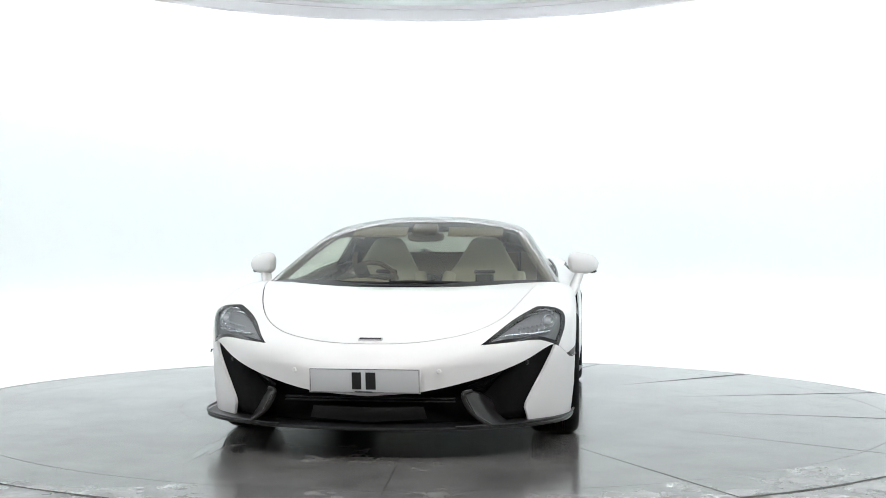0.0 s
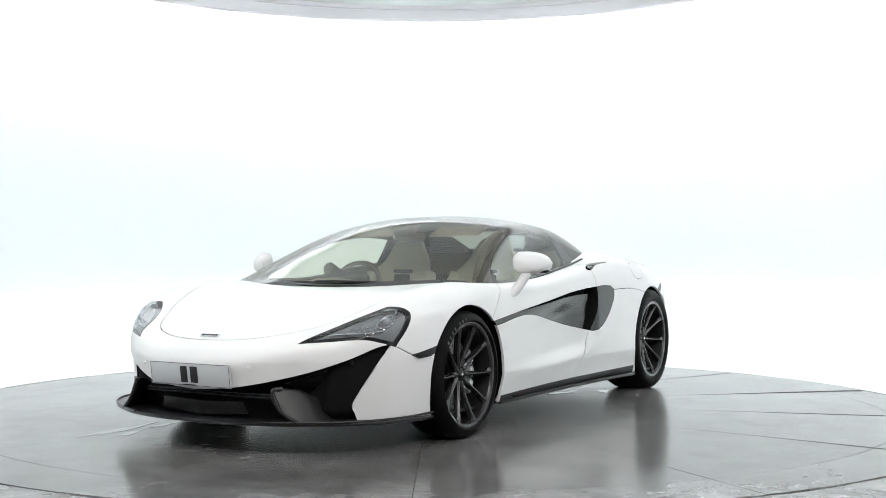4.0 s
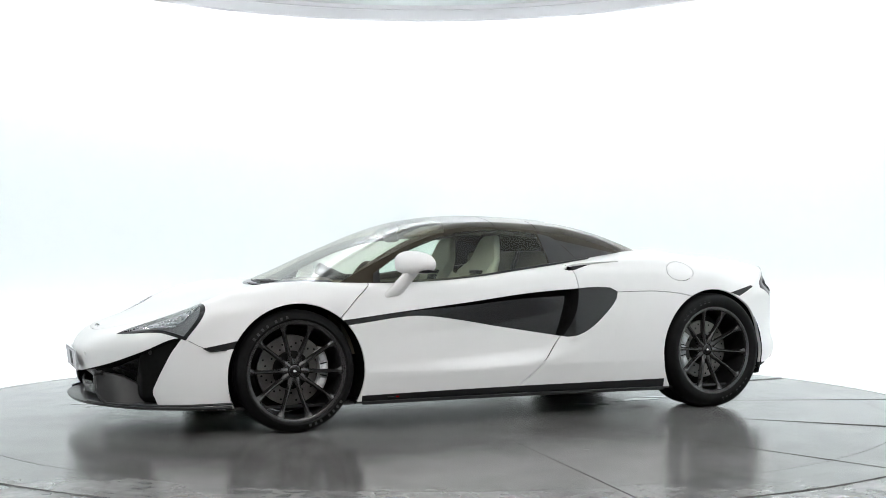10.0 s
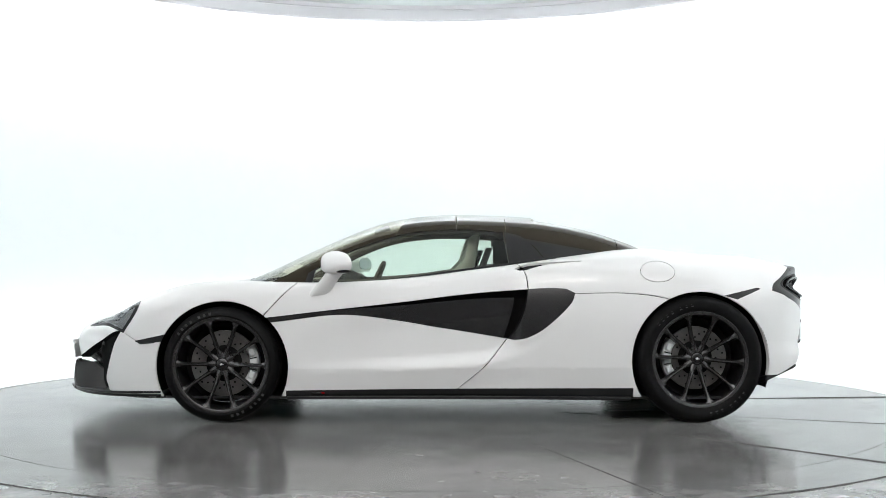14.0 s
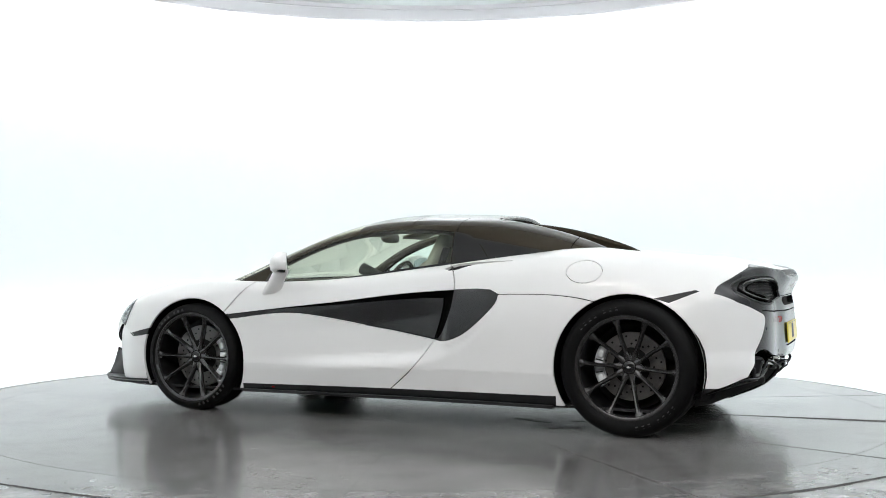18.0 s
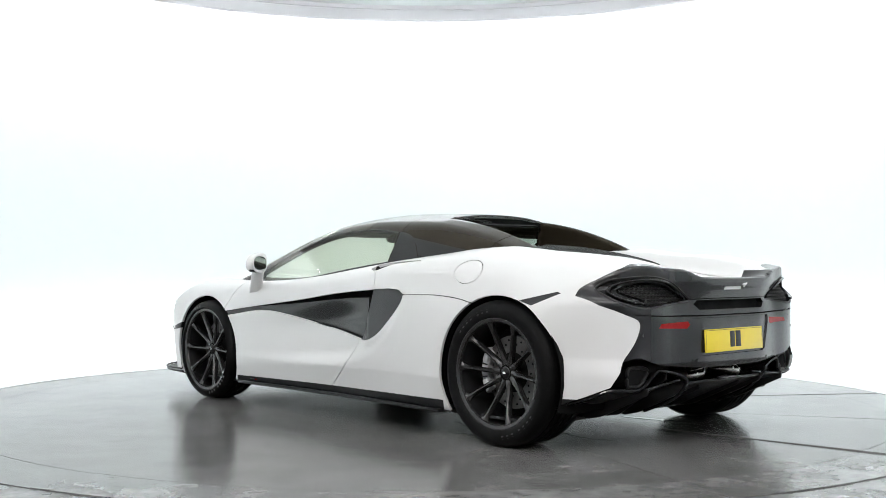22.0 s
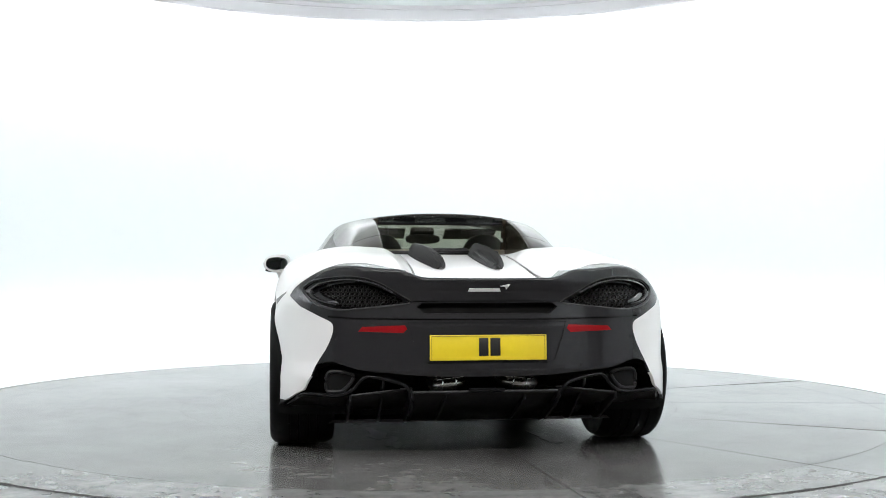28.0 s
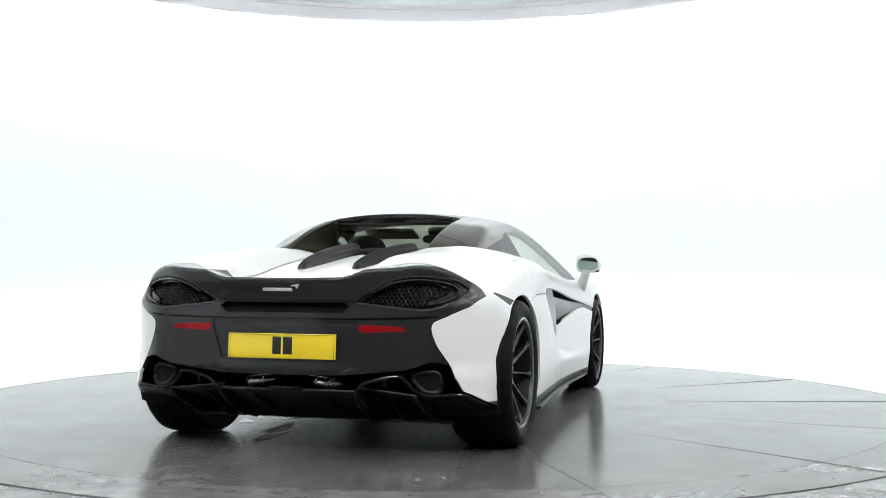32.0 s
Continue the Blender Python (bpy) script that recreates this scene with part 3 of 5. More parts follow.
        for a, b in open_edges:
            n0 = len(vs[0]) + sum(len(v) for v in vs[1:])
            p = [deep[a], deep[b], back[b], back[a]]
            fn = np.cross(p[0] - p[1], p[2] - p[1])
            fn = fn / max(np.linalg.norm(fn), 1e-9)
            if sink.any() and walls:
                fn = -fn
                fs.append([n0, n0 + 1, n0 + 2, n0 + 3])
            else:
                fs.append([n0 + 1, n0, n0 + 3, n0 + 2])
            vs.append(np.array(p))
            ns.append(np.tile(fn, (4, 1)))
        v, n = np.concatenate(vs), np.concatenate(ns)
        if side < 0 or both:
            mv, mn = v * (1, -1, 1), n * (1, -1, 1)
            mf = [q[::-1] for q in fs]
            if side < 0:
                v, n, fs = mv, mn, mf
            else:
                back_id = np.arange(len(v)) + len(v)
                back_id[:base][mid] = np.arange(base)[mid]
                fs = fs + [[int(back_id[i]) for i in q] for q in mf]
                v, n = np.concatenate([v, mv]), np.concatenate([n, mn])
        me = mesh_of(as_name, v, fs, mat)
        me.normals_split_custom_set_from_vertices([tuple(x) for x in n])
        return put(as_name, me, parent, label)


def line_strip(points, width):
    """A closed outline of an open line with a width: a panel gap."""
    p = np.array([q[:2] for q in points], float)
    d = np.gradient(p, axis=0)
    d /= np.maximum(np.linalg.norm(d, axis=1), 1e-9)[:, None]
    n = np.stack([-d[:, 1], d[:, 0]], 1) * width / 2
    return list(p + n) + list((p - n)[::-1])


def disc_outline(cx, cz, rx, rz=None, n=40):
    rz = rz or rx
    return [(cx + rx * math.cos(2 * math.pi * k / n), cz + rz * math.sin(2 * math.pi * k / n)) for k in range(n)]


TRIM = material("brown_cabin_trim", (0.085, 0.074, 0.055), 0.6, grain=0.1, scale=150, bump=0.1)
BLADE = material("black_side_blade", (0.012, 0.012, 0.0125), 0.26, coat=0.12, grain=0.0)
BOWL = material("smoked_silver_bowl", (0.19, 0.192, 0.195), 0.32, metal=0.1, grain=0.1, scale=60)
car = new("sports_car")
tagged(car, "white two-seat sports car with dark bronze folding roof", "car")
SIDES = ((1, ""), (-1, ""))
body = Skin(body_solid, (-2.25, -0.04, 0.08), (2.45, 1.06, 1.06), 0.0175)


def outward(c, n):
    return c.y > 0.55 and n.y > 0.05


def ahead(c, n):
    return c.x > 1.45


def behind(c, n):
    return c.x < -1.66


def above(c, n):
    return n.z > 0.2


# wheel arches
FRONT_AXLE, REAR_AXLE = (1.332, 0.321), (-1.332, 0.353)
body.cut("gap_arch", disc_outline(1.325, 0.308, 0.368, n=56), "xz", outward)
body.cut("gap_arch", disc_outline(-1.335, 0.345, 0.386, n=56), "xz", outward)
# cockpit opening under the cabin
body.cut("gap_cockpit", curve([(1.285, 0.0), (1.245, 0.35), (1.125, 0.66), (1.0, 0.745), (0.80, 0.775), (0.3, 0.775), (-0.1, 0.765), (-0.36, 0.73), (-0.47, 0.66), (-0.48, 0.36)], 4) + [(-0.48, -0.1), (1.285, -0.1)], "xy", above)
# side intake: panel ahead of the hole, hole, blade behind it
up = [(x, float(INTAKE_TOP(np.array(x))) - 0.002) for x in np.linspace(1.09, -0.59, 22)]
low = curve([(-0.637, 0.722), (-0.621, 0.671), (-0.549, 0.593), (-0.454, 0.514), (-0.376, 0.474), (-0.313, 0.461), (-0.25, 0.467), (0.048, 0.514), (0.361, 0.564), (0.549, 0.592), (0.674, 0.598), (0.799, 0.589), (0.987, 0.564), (1.065, 0.556)], 3)
seam = curve([(-0.378, 0.755), (-0.376, 0.735), (-0.361, 0.640), (-0.318, 0.530), (-0.262, 0.450)], 4)
inset = [(x, float(INTAKE_TOP(np.array(x))) - 0.004 - 0.040 * (0.80 - x) / 1.10) for x in np.linspace(0.80, -0.300, 14)]
inset += curve([(-0.298, 0.66), (-0.276, 0.573), (-0.240, 0.464)], 3) + [(-0.235, 0.40), (0.80, 0.50)]
body.cut("intake_all", up + low, "xz", outward)
body.cut("intake_cavity", [(1.2, 0.80)] + seam + [(-0.25, 0.30), (1.2, 0.30)], "xz", outward, over=("intake_all",))
body.cut("intake_panel", inset, "xz", outward, over=("intake_cavity",))
body.cut("intake_panel", [(1.2, 0.70), (0.798, 0.70), (0.798, 0.40), (1.2, 0.40)], "xz", outward, over=("intake_cavity",))
# rear fascia
edge = curve([(0.0, 0.86), (0.26, 0.845), (0.40, 0.857), (0.52, 0.881), (0.64, 0.879), (0.74, 0.843), (0.83, 0.782), (0.866, 0.735)], 4) + curve([(0.82, 0.69), (0.74, 0.650), (0.678, 0.612), (0.695, 0.53), (0.752, 0.43), (0.80, 0.322), (0.84, 0.28), (0.88, 0.242)], 4)
body.cut("fascia", edge + [(0.88, 0.05), (-0.1, 0.05), (-0.1, 0.86)], "yz", lambda c, n: c.x < -1.68 and n.x < 0.35)
body.cut(None, [(-1.60, -0.1), (-1.60, 0.48), (-1.84, 0.47), (-1.885, 0.40), (-1.910, 0.30), (-1.925, 0.18), (-1.925, -0.1)], "xy", lambda c, n: c.x < -1.55 and n.z > 0.3, over=("fascia",))
eye = curve([(0.805, 0.765), (0.775, 0.795), (0.727, 0.812), (0.60, 0.824), (0.50, 0.806), (0.42, 0.766), (0.335, 0.712), (0.40, 0.698), (0.50, 0.688), (0.65, 0.676), (0.745, 0.700), (0.790, 0.735)], 4, True)
mesh_eye = curve([(0.735, 0.757), (0.70, 0.777), (0.64, 0.792), (0.55, 0.790), (0.46, 0.758), (0.374, 0.714), (0.495, 0.694), (0.635, 0.686), (0.655, 0.716), (0.70, 0.735)], 4, True)
back = lambda c, n: c.x < -1.62 and n.x < 0.5
TAKE = ("fascia", None, "tail_eye")
body.cut("tail_eye", eye, "yz", back, over=("fascia", None))
body.cut("tail_mesh", mesh_eye, "yz", back, over=TAKE)
body.cut("tail_slot", [(-0.1, 0.709), (0.29, 0.709), (0.315, 0.69), (0.28, 0.662), (-0.1, 0.662)], "yz", back, over=TAKE)
body.cut("gap_line", line_strip(curve([(-0.05, 0.636), (0.30, 0.636), (0.55, 0.640), (0.70, 0.648)], 3), 0.006), "yz", back, over=TAKE)
body.cut("gap_line", line_strip(curve([(-0.05, 0.716), (0.20, 0.716), (0.345, 0.714)], 3), 0.004), "yz", back, over=TAKE)
body.cut("red_lamp", [(0.366, 0.611), (0.552, 0.604), (0.569, 0.584), (0.374, 0.577), (0.356, 0.595)][::-1], "yz", back, over=TAKE)
body.cut("plate_recess", [(-0.05, 0.626), (0.352, 0.626), (0.335, 0.555), (0.300, 0.458), (0.270, 0.445), (-0.05, 0.445)], "yz", back, over=("fascia",))
body.cut("rear_void", curve([(-0.05, 0.385), (0.24, 0.388), (0.43, 0.402), (0.57, 0.418), (0.68, 0.452), (0.748, 0.436)], 3) + [(0.80, 0.318), (0.84, 0.276), (0.88, 0.238), (0.88, 0.05), (-0.05, 0.05)], "yz", back, over=("fascia", None, "underside"))
# front: black mouth below the bumper, white corner pieces kept
mouth = curve([(0.0, 0.290), (0.25, 0.312), (0.5, 0.366), (0.68, 0.430), (0.79, 0.492), (0.835, 0.506)], 4) + curve([(0.815, 0.46), (0.775, 0.38), (0.727, 0.29), (0.697, 0.225), (0.702, 0.188)], 4)
body.cut("mouth", mouth + [(0.73, 0.05), (-0.1, 0.05), (-0.1, 0.29)], "yz", lambda c, n: c.x > 1.7)
# headlamps
lamp = curve([(0.50, 0.512), (0.56, 0.560), (0.63, 0.615), (0.71, 0.662), (0.775, 0.690), (0.84, 0.705)], 4) + [(0.97, 0.71), (0.97, 0.46), (0.845, 0.492)] + curve([(0.835, 0.497), (0.80, 0.514), (0.74, 0.528), (0.62, 0.520)], 4)
lamp_back = curve([(1.85, 0.74), (1.812, 0.692), (1.797, 0.665), (1.805, 0.625), (1.838, 0.568), (1.873, 0.52), (1.91, 0.46)], 4)
HEADLAMP = np.array(lamp)
inner_lamp = []
for a, b, d in zip(np.roll(HEADLAMP, 1, 0), HEADLAMP, np.roll(HEADLAMP, -1, 0)):
    t = (d - a) / max(np.linalg.norm(d - a), 1e-6)
    inner_lamp.append(b + np.array([t[1], -t[0]]) * (0.016 if b[0] > 0.6 else 0.006 + 0.010 * (b[0] - 0.5) / 0.1))
body.cut("lamp_frame", lamp, "yz", lambda c, n: c.x > 1.70 and c.z > 0.44)
body.cut("headlamp", inner_lamp, "yz", lambda c, n: c.x > 1.70 and c.z > 0.44, over=("lamp_frame",))
body.cut(None, lamp_back + [(1.5, 0.46), (1.5, 0.74)], "xz", lambda c, n: c.x > 1.4 and c.y > 0.6, over=("lamp_frame", "headlamp"))
body.cut("lamp_frame", [(x + 0.022, z) for x, z in lamp_back] + [(1.5, 0.46), (1.5, 0.74)], "xz", lambda c, n: c.x > 1.4 and c.y > 0.6, over=("headlamp",))
# marker lamps
body.cut("marker_front", [(1.815, 0.452), (1.775, 0.434), (1.64, 0.452), (1.64, 0.49)], "xz", outward)
body.cut("marker_rear", [(-1.47, 0.708), (-1.545, 0.686), (-1.69, 0.745), (-1.67, 0.752)], "xz", outward)
# sill
body.cut("skirt", [(0.97, 0.178), (0.05, 0.186), (-0.96, 0.194), (-0.96, 0.05), (0.97, 0.05)], "xz", lambda c, n: c.z < 0.25)
# panel gaps
GAP = 0.0055


def gap(points, view, where, smooth_n=5, width=GAP):
    body.cut("gap_line", line_strip(curve(points, smooth_n), width), view, where)


gap([(1.105, 0.586), (1.05, 0.645), (0.989, 0.710), (0.90, 0.79)], "xz", outward)
gap([(-0.25, 0.93), (-0.335, 0.872), (-0.362, 0.830), (-0.372, 0.79), (-0.377, 0.745)], "xz", outward)
gap([(-0.257, 0.465), (-0.132, 0.310), (0.016, 0.184)], "xz", outward)
gap([(-0.632, 0.719), (-0.77, 0.722), (-0.9, 0.722), (-1.054, 0.710), (-1.18, 0.686)], "xz", outward, width=0.0045)
gap([(2.25, -0.02), (2.245, 0.12), (2.222, 0.25), (2.162, 0.375), (2.065, 0.48), (1.91, 0.58), (1.72, 0.655), (1.45, 0.722), (1.22, 0.757), (1.10, 0.765)], "xy", lambda c, n: c.x > 1.0 and n.z > 0.3)
gap([(1.885, 0.494), (1.84, 0.468), (1.805, 0.452)], "xz", outward, width=0.004)
body.cut("fuel_gap", [tuple(p) for p in disc_outline(-1.103, 0.842, 0.098, 0.060, 40)], "xz", outward)
body.cut("fuel_cap", [tuple(p) for p in disc_outline(-1.103, 0.842, 0.0945, 0.0565, 40)], "xz", outward, over=("fuel_gap",))
body.cut("shoulder_slot", curve([(-0.300, 0.853), (-0.342, 0.873), (-0.40, 0.885), (-0.50, 0.893), (-0.69, 0.902)], 3) + curve([(-0.69, 0.899), (-0.50, 0.882), (-0.42, 0.864), (-0.374, 0.850), (-0.335, 0.845)], 3), "xz", outward)
under_tail = [(-1.60, 0.0), (-1.60, 0.198), (-1.68, 0.222), (-1.723, 0.240), (-1.82, 0.278), (-1.915, 0.322), (-1.938, 0.37), (-1.955, 0.425), (-1.97, 0.437), (-2.3, 0.437), (-2.3, 0.0)]
body.cut("gap_tail", under_tail, "xz", lambda c, n: c.x < -1.5 and (c.y > 0.70 or c.z < 0.36), over=(None, "fascia", "rear_void", "underside"))
body.mark("valance", lambda c, n: c.x < -1.66 and c.z < 0.268)
body.mark("underside", lambda c, n: n.z < -0.6 and c.z < 0.22 and c.x > 0)
body.mark("underside_back", lambda c, n: n.z < -0.6 and c.z < 0.22 and c.x <= 0)
gap([(-0.62, 0.295), (-0.9, 0.287), (-1.3, 0.283), (-1.6, 0.285), (-1.86, 0.295)], "xy", lambda c, n: c.x < -0.55 and n.z > 0.1 and c.z > 0.75, width=0.012)
body.cut("engine_cover", [(-0.40, -0.1), (-0.40, 0.40), (-0.62, 0.295), (-0.9, 0.287), (-1.3, 0.283), (-1.6, 0.285), (-1.88, 0.296), (-2.2, 0.30), (-2.2, -0.1)], "xy", lambda c, n: c.x < -0.35 and n.z > 0.1 and c.z > 0.75)
# doors and bonnet as parts of their own
door = [(0.905, 0.86), (0.93, 0.765), (0.989, 0.712), (1.05, 0.647), (1.108, 0.583), (1.06, 0.545), (0.96, 0.40), (0.93, 0.12), (0.06, 0.12), (0.016, 0.184), (-0.132, 0.310), (-0.257, 0.462), (-0.30, 0.55), (-0.37, 0.66), (-0.377, 0.75), (-0.362, 0.835), (-0.33, 0.876), (-0.25, 0.95), (0.3, 0.92)]
body.cut("door", door, "xz", lambda c, n: c.y > 0.55 and n.y > 0.0)
hood = curve([(2.25, 0.0), (2.245, 0.12), (2.222, 0.25), (2.162, 0.375), (2.065, 0.48), (1.91, 0.58), (1.72, 0.655), (1.45, 0.722), (1.22, 0.757), (1.10, 0.765)], 4) + [(0.9, 0.765), (0.9, -0.1), (2.25, -0.1)]
body.cut("bonnet", hood, "xy", lambda c, n: c.x > 0.95 and n.z > 0.2)
body.mark("bumper_front", lambda c, n: c.x > 1.72 and (c.z < 0.7))
body.mark("front_wing", lambda c, n: c.x > 0.5)

body.panel("bumper_front", WHITE, car, "front_bumper", both=True)
body.panel("engine_cover", WHITE, car, "engine_cover", both=True)
body.panel("bonnet", WHITE, car, "bonnet", both=True)
body.panel("fascia", GREY, car, "rear_fascia", "dark grey metallic rear fascia and spoiler", both=True)
body.panel("mouth", MATT, car, "front_intake", "black air intake", both=True, sink=(-0.10, 0, 0))

body.panel("plate_recess", GREY, car, "plate_recess", "dark grey recess round the rear plate", both=True, sink=(0.008, 0, 0))
body.panel("tail_slot", MATT, car, "tail_slot", "black slot under the spoiler", both=True, sink=(0.05, 0, 0))
for s, _ in SIDES:
    body.panel("tail_eye", GLOSS, car, "tail_lamp", "gloss black tail lamp surround", side=s, sink=(0.012, 0, 0))
    body.panel("tail_mesh", MATT, car, "tail_vent", "black vent behind the tail mesh", side=s, sink=(0.04, 0, 0))
    body.panel("valance", SATIN, car, "rear_valance", "satin black lower valance", side=s)
    body.panel("underside", SATIN, car, "underbody", side=s)
    body.panel("underside_back", SATIN, car, "underbody", side=s)
    body.panel("red_lamp", RED, car, "red_reflector", "red rear reflector", side=s)
    body.panel("front_wing", WHITE, car, "front_wing", side=s)
    body.panel(None, WHITE, car, "rear_quarter", side=s)
    door_ob = body.panel("door", WHITE, car, "door", side=s)
    body.panel("intake_panel", BLADE, door_ob, "intake_panel", "gloss black side blade", side=s, walls=False, rim=0.02, sink=lambda v: np.stack([v[:, 0] * 0, -0.004 - 0.030 * step((0.80 - v[:, 0]) / 1.0), v[:, 0] * 0], 1))
    body.panel("intake_cavity", MATT, car, "intake_duct", "deep black air duct", side=s, also=("intake_panel",), sink=lambda v: np.stack([v[:, 0] * 0, -0.006 - 0.090 * step((0.80 - v[:, 0]) / 1.0), v[:, 0] * 0], 1))
    body.panel("intake_all", BLADE, car, "intake_blade", "gloss black intake blade", side=s)
    body.panel("lamp_frame", GLOSS, car, "headlamp_frame", "black headlamp surround", side=s)
    body.panel("headlamp", BOWL, car, "headlamp_bowl", "dark silver headlamp bowl", side=s, sink=(-0.024, -0.005, -0.005))
    body.panel("marker_front", SATIN, car, "marker_lamp", "smoked marker lamp", side=s)
    body.panel("marker_rear", SATIN, car, "marker_lamp", "smoked marker lamp", side=s)
    body.panel("skirt", SATIN, car, "side_skirt", "satin black sill", side=s)
    body.panel("fuel_cap", WHITE, car, "fuel_flap", side=s)
    body.panel("shoulder_slot", GLOSS, car, "shoulder_slot", "black shoulder air slot", side=s, sink=(0, -0.02, -0.004))
    body.panel("headlamp", LENS, car, "headlamp_lens", "clear headlamp lens", side=s, lift=0.001)


def inner_solid(x, y, z):
    f = body_solid(x, y, z) + 0.03
    for (cx, cz), r in ((FRONT_AXLE, 0.42), (REAR_AXLE, 0.44)):
        wheel = np.maximum(np.hypot(x - cx, z - cz) - r, 0.55 - np.abs(y))
        f = np.maximum(f, -wheel)
    tub = np.maximum(np.maximum(np.abs(x - 0.37) - 0.88, np.abs(y) - 0.72), 0.24 - z)
    f = np.maximum(f, -np.maximum(np.maximum(np.abs(x - 0.26) - 0.66, 0.765 - np.abs(y)), np.abs(z - 0.60) - 0.17))
    mouth_box = np.maximum(2.08 - x, z - 0.45)
    wedge = (0.15 + (-1.58 - x) * 0.85) - z
    void = np.maximum(np.maximum(np.abs(y) - 0.74, x + 1.76), z - 0.43)
    f = np.maximum(np.maximum(f, wedge), -void)
    return np.maximum(np.maximum(f, -tub), -mouth_box)


shell = Skin(inner_solid, (-2.25, -0.1, 0.08), (2.45, 1.06, 1.06), 0.05)
shell.mark("tub", lambda c, n: abs(c.x - 0.37) < 0.92 and c.y < 0.74 and c.z > 0.2 and (n.y < -0.5 or abs(n.x) > 0.5 or n.z > 0.5))
shell.panel("tub", TRIM, car, "cabin_trim", "brown cabin trim", both=True)
shell.panel(None, MATT, car, "chassis_shell", "black inner structure", both=True)

# ---- cabin ----
cab = Skin(cabin_solid, (-1.45, -0.04, 0.64), (1.48, 0.98, 1.26), 0.0180)


def cab_side(c, n):
    return n.y > 0.30 and c.y > 0.4


def cab_top(c, n):
    return n.z > 0.2


cab.cut("gap_low", [(1.6, 0.748), (-1.5, 0.748), (-1.5, 0.5), (1.6, 0.5)], "xz", lambda c, n: n.y > 0.25)
screen_edge = [(x, float(RAIL_Y(np.array(x))) + 0.003) for x in np.linspace(1.22, 0.36, 14)]
cab.cut("windscreen", screen_edge + curve([(0.325, 0.52), (0.30, 0.3), (0.29, 0.0)], 4) + [(0.29, -0.1), (1.5, -0.1), (1.5, 0.80)], "xy", cab_top)
frit = [(1.292 - 0.195 * (y / 0.8) ** 2, y) for y in np.linspace(-0.05, 0.80, 12)]
cab.cut("frit", frit + [(1.5, 0.86), (1.5, -0.05)], "xy", cab_top, over=("windscreen",))
glass_top = curve([(0.862, 0.83), (0.702, 0.925), (0.537, 0.995), (0.372, 1.048), (0.24, 1.074), (0.042, 1.086), (-0.12, 1.083), (-0.255, 1.068)], 4)
cab.cut("side_window", glass_top + [(-0.295, 0.80), (-0.13, 0.72), (0.5, 0.70), (0.90, 0.70)], "xz", cab_side)
cab.cut("sail", [(0.97, 0.70), (0.852, 0.70), (0.808, 0.92), (0.97, 0.86)], "xz", cab_side, over=("side_window",))
quarter = curve([(-0.262, 1.070), (-0.36, 1.045), (-0.43, 0.985), (-0.50, 0.90), (-0.53, 0.86)], 4) + [(-0.53, 0.75), (-0.305, 0.75)]
cab.cut("quarter", quarter, "xz", cab_side)
cab.cut("quarter_fin", [(-0.372, 1.034), (-0.55, 1.003), (-0.80, 0.957), (-0.86, 0.93), (-0.86, 0.75), (-0.53, 0.75), (-0.53, 0.86), (-0.505, 0.90), (-0.438, 0.985)], "xz", cab_side)
cab.cut("gap_line", line_strip(curve([(0.36, 0.70), (0.372, 0.60), (0.36, 0.45), (0.345, 0.2), (0.34, -0.05)], 4), 0.005), "xy", cab_top)
cab.cut("gap_line", line_strip(curve([(0.02, 0.75), (0.015, 0.5), (0.01, 0.2), (0.01, -0.05)], 4), 0.005), "xy", cab_top)
cab.cut("gap_line", line_strip(curve([(-0.90, 0.80), (-0.93, 0.6), (-0.94, 0.5), (-0.94, 0.35)], 4), 0.005), "xy", cab_top)
cab.cut("gap_line", line_strip(curve([(-0.27, 0.80), (-0.272, 0.62), (-0.275, 0.5), (-0.28, 0.42)], 3), 0.005), "xy", cab_top)
cab.mark("gap_floor", lambda c, n: n.z < -0.5)
cab.cut("inner_wall", [(-0.44, 0.34), (-0.44, 0.393), (-1.5, 0.393), (-1.5, 0.34)], "xy", lambda c, n: c.x < -0.44 and n.x > -0.5)
cab.mark("rear_window", lambda c, n: n.x < -0.5 and c.y < 0.372 and c.x > -0.70)
cab.mark("inner_wall", lambda c, n: n.y < -0.4 and c.x < -0.45)
cab.mark("frame", lambda c, n: c.x > 0.36)
cab.mark("roof", lambda c, n: c.x > 0.015)
cab.mark("buttress", lambda c, n: c.x < -0.30 or c.z < 0.9)
cab.panel("windscreen", SCREEN_GLASS, car, "windscreen", "clear tinted windscreen", both=True, rim=0.004)
cab.panel("frit", GLOSS, car, "windscreen_border", "black windscreen border", both=True)
cab.panel("rear_window", REAR_GLASS, car, "rear_window", "tinted upright rear window", both=True, rim=0.004)
cab.panel("roof", ROOF, car, "roof_panel", "dark bronze folding roof panel", both=True)
cab.panel(None, ROOF, car, "roof_rear_panel", "dark bronze folding roof panel", both=True)
for s, _ in SIDES:
    cab.panel("side_window", SIDE_GLASS, car, "side_window", "green-tinted side window", side=s, rim=0.004)
    cab.panel("frame", ROOF, car, "windscreen_pillar", "dark bronze windscreen pillar", side=s)
    cab.panel("inner_wall", ROOF, car, "buttress_inner_wall", "dark bronze inner wall of the buttress", side=s)
    cab.panel("sail", SATIN, car, "mirror_sail", "black triangle behind the door mirror", side=s)
    cab.panel("quarter_fin", SATIN, car, "quarter_fin", "dark fin behind the quarter panel", side=s)
    cab.panel("quarter", SATIN, car, "quarter_panel", "dark quarter panel", side=s)
    cab.panel("buttress", ROOF, car, "buttress", "dark bronze flying buttress", side=s)
for pane in [o for o in car.children if o.name.split(".")[0] in ("windscreen", "side_window", "rear_window", "headlamp_lens")]:
    pane.visible_shadow = False
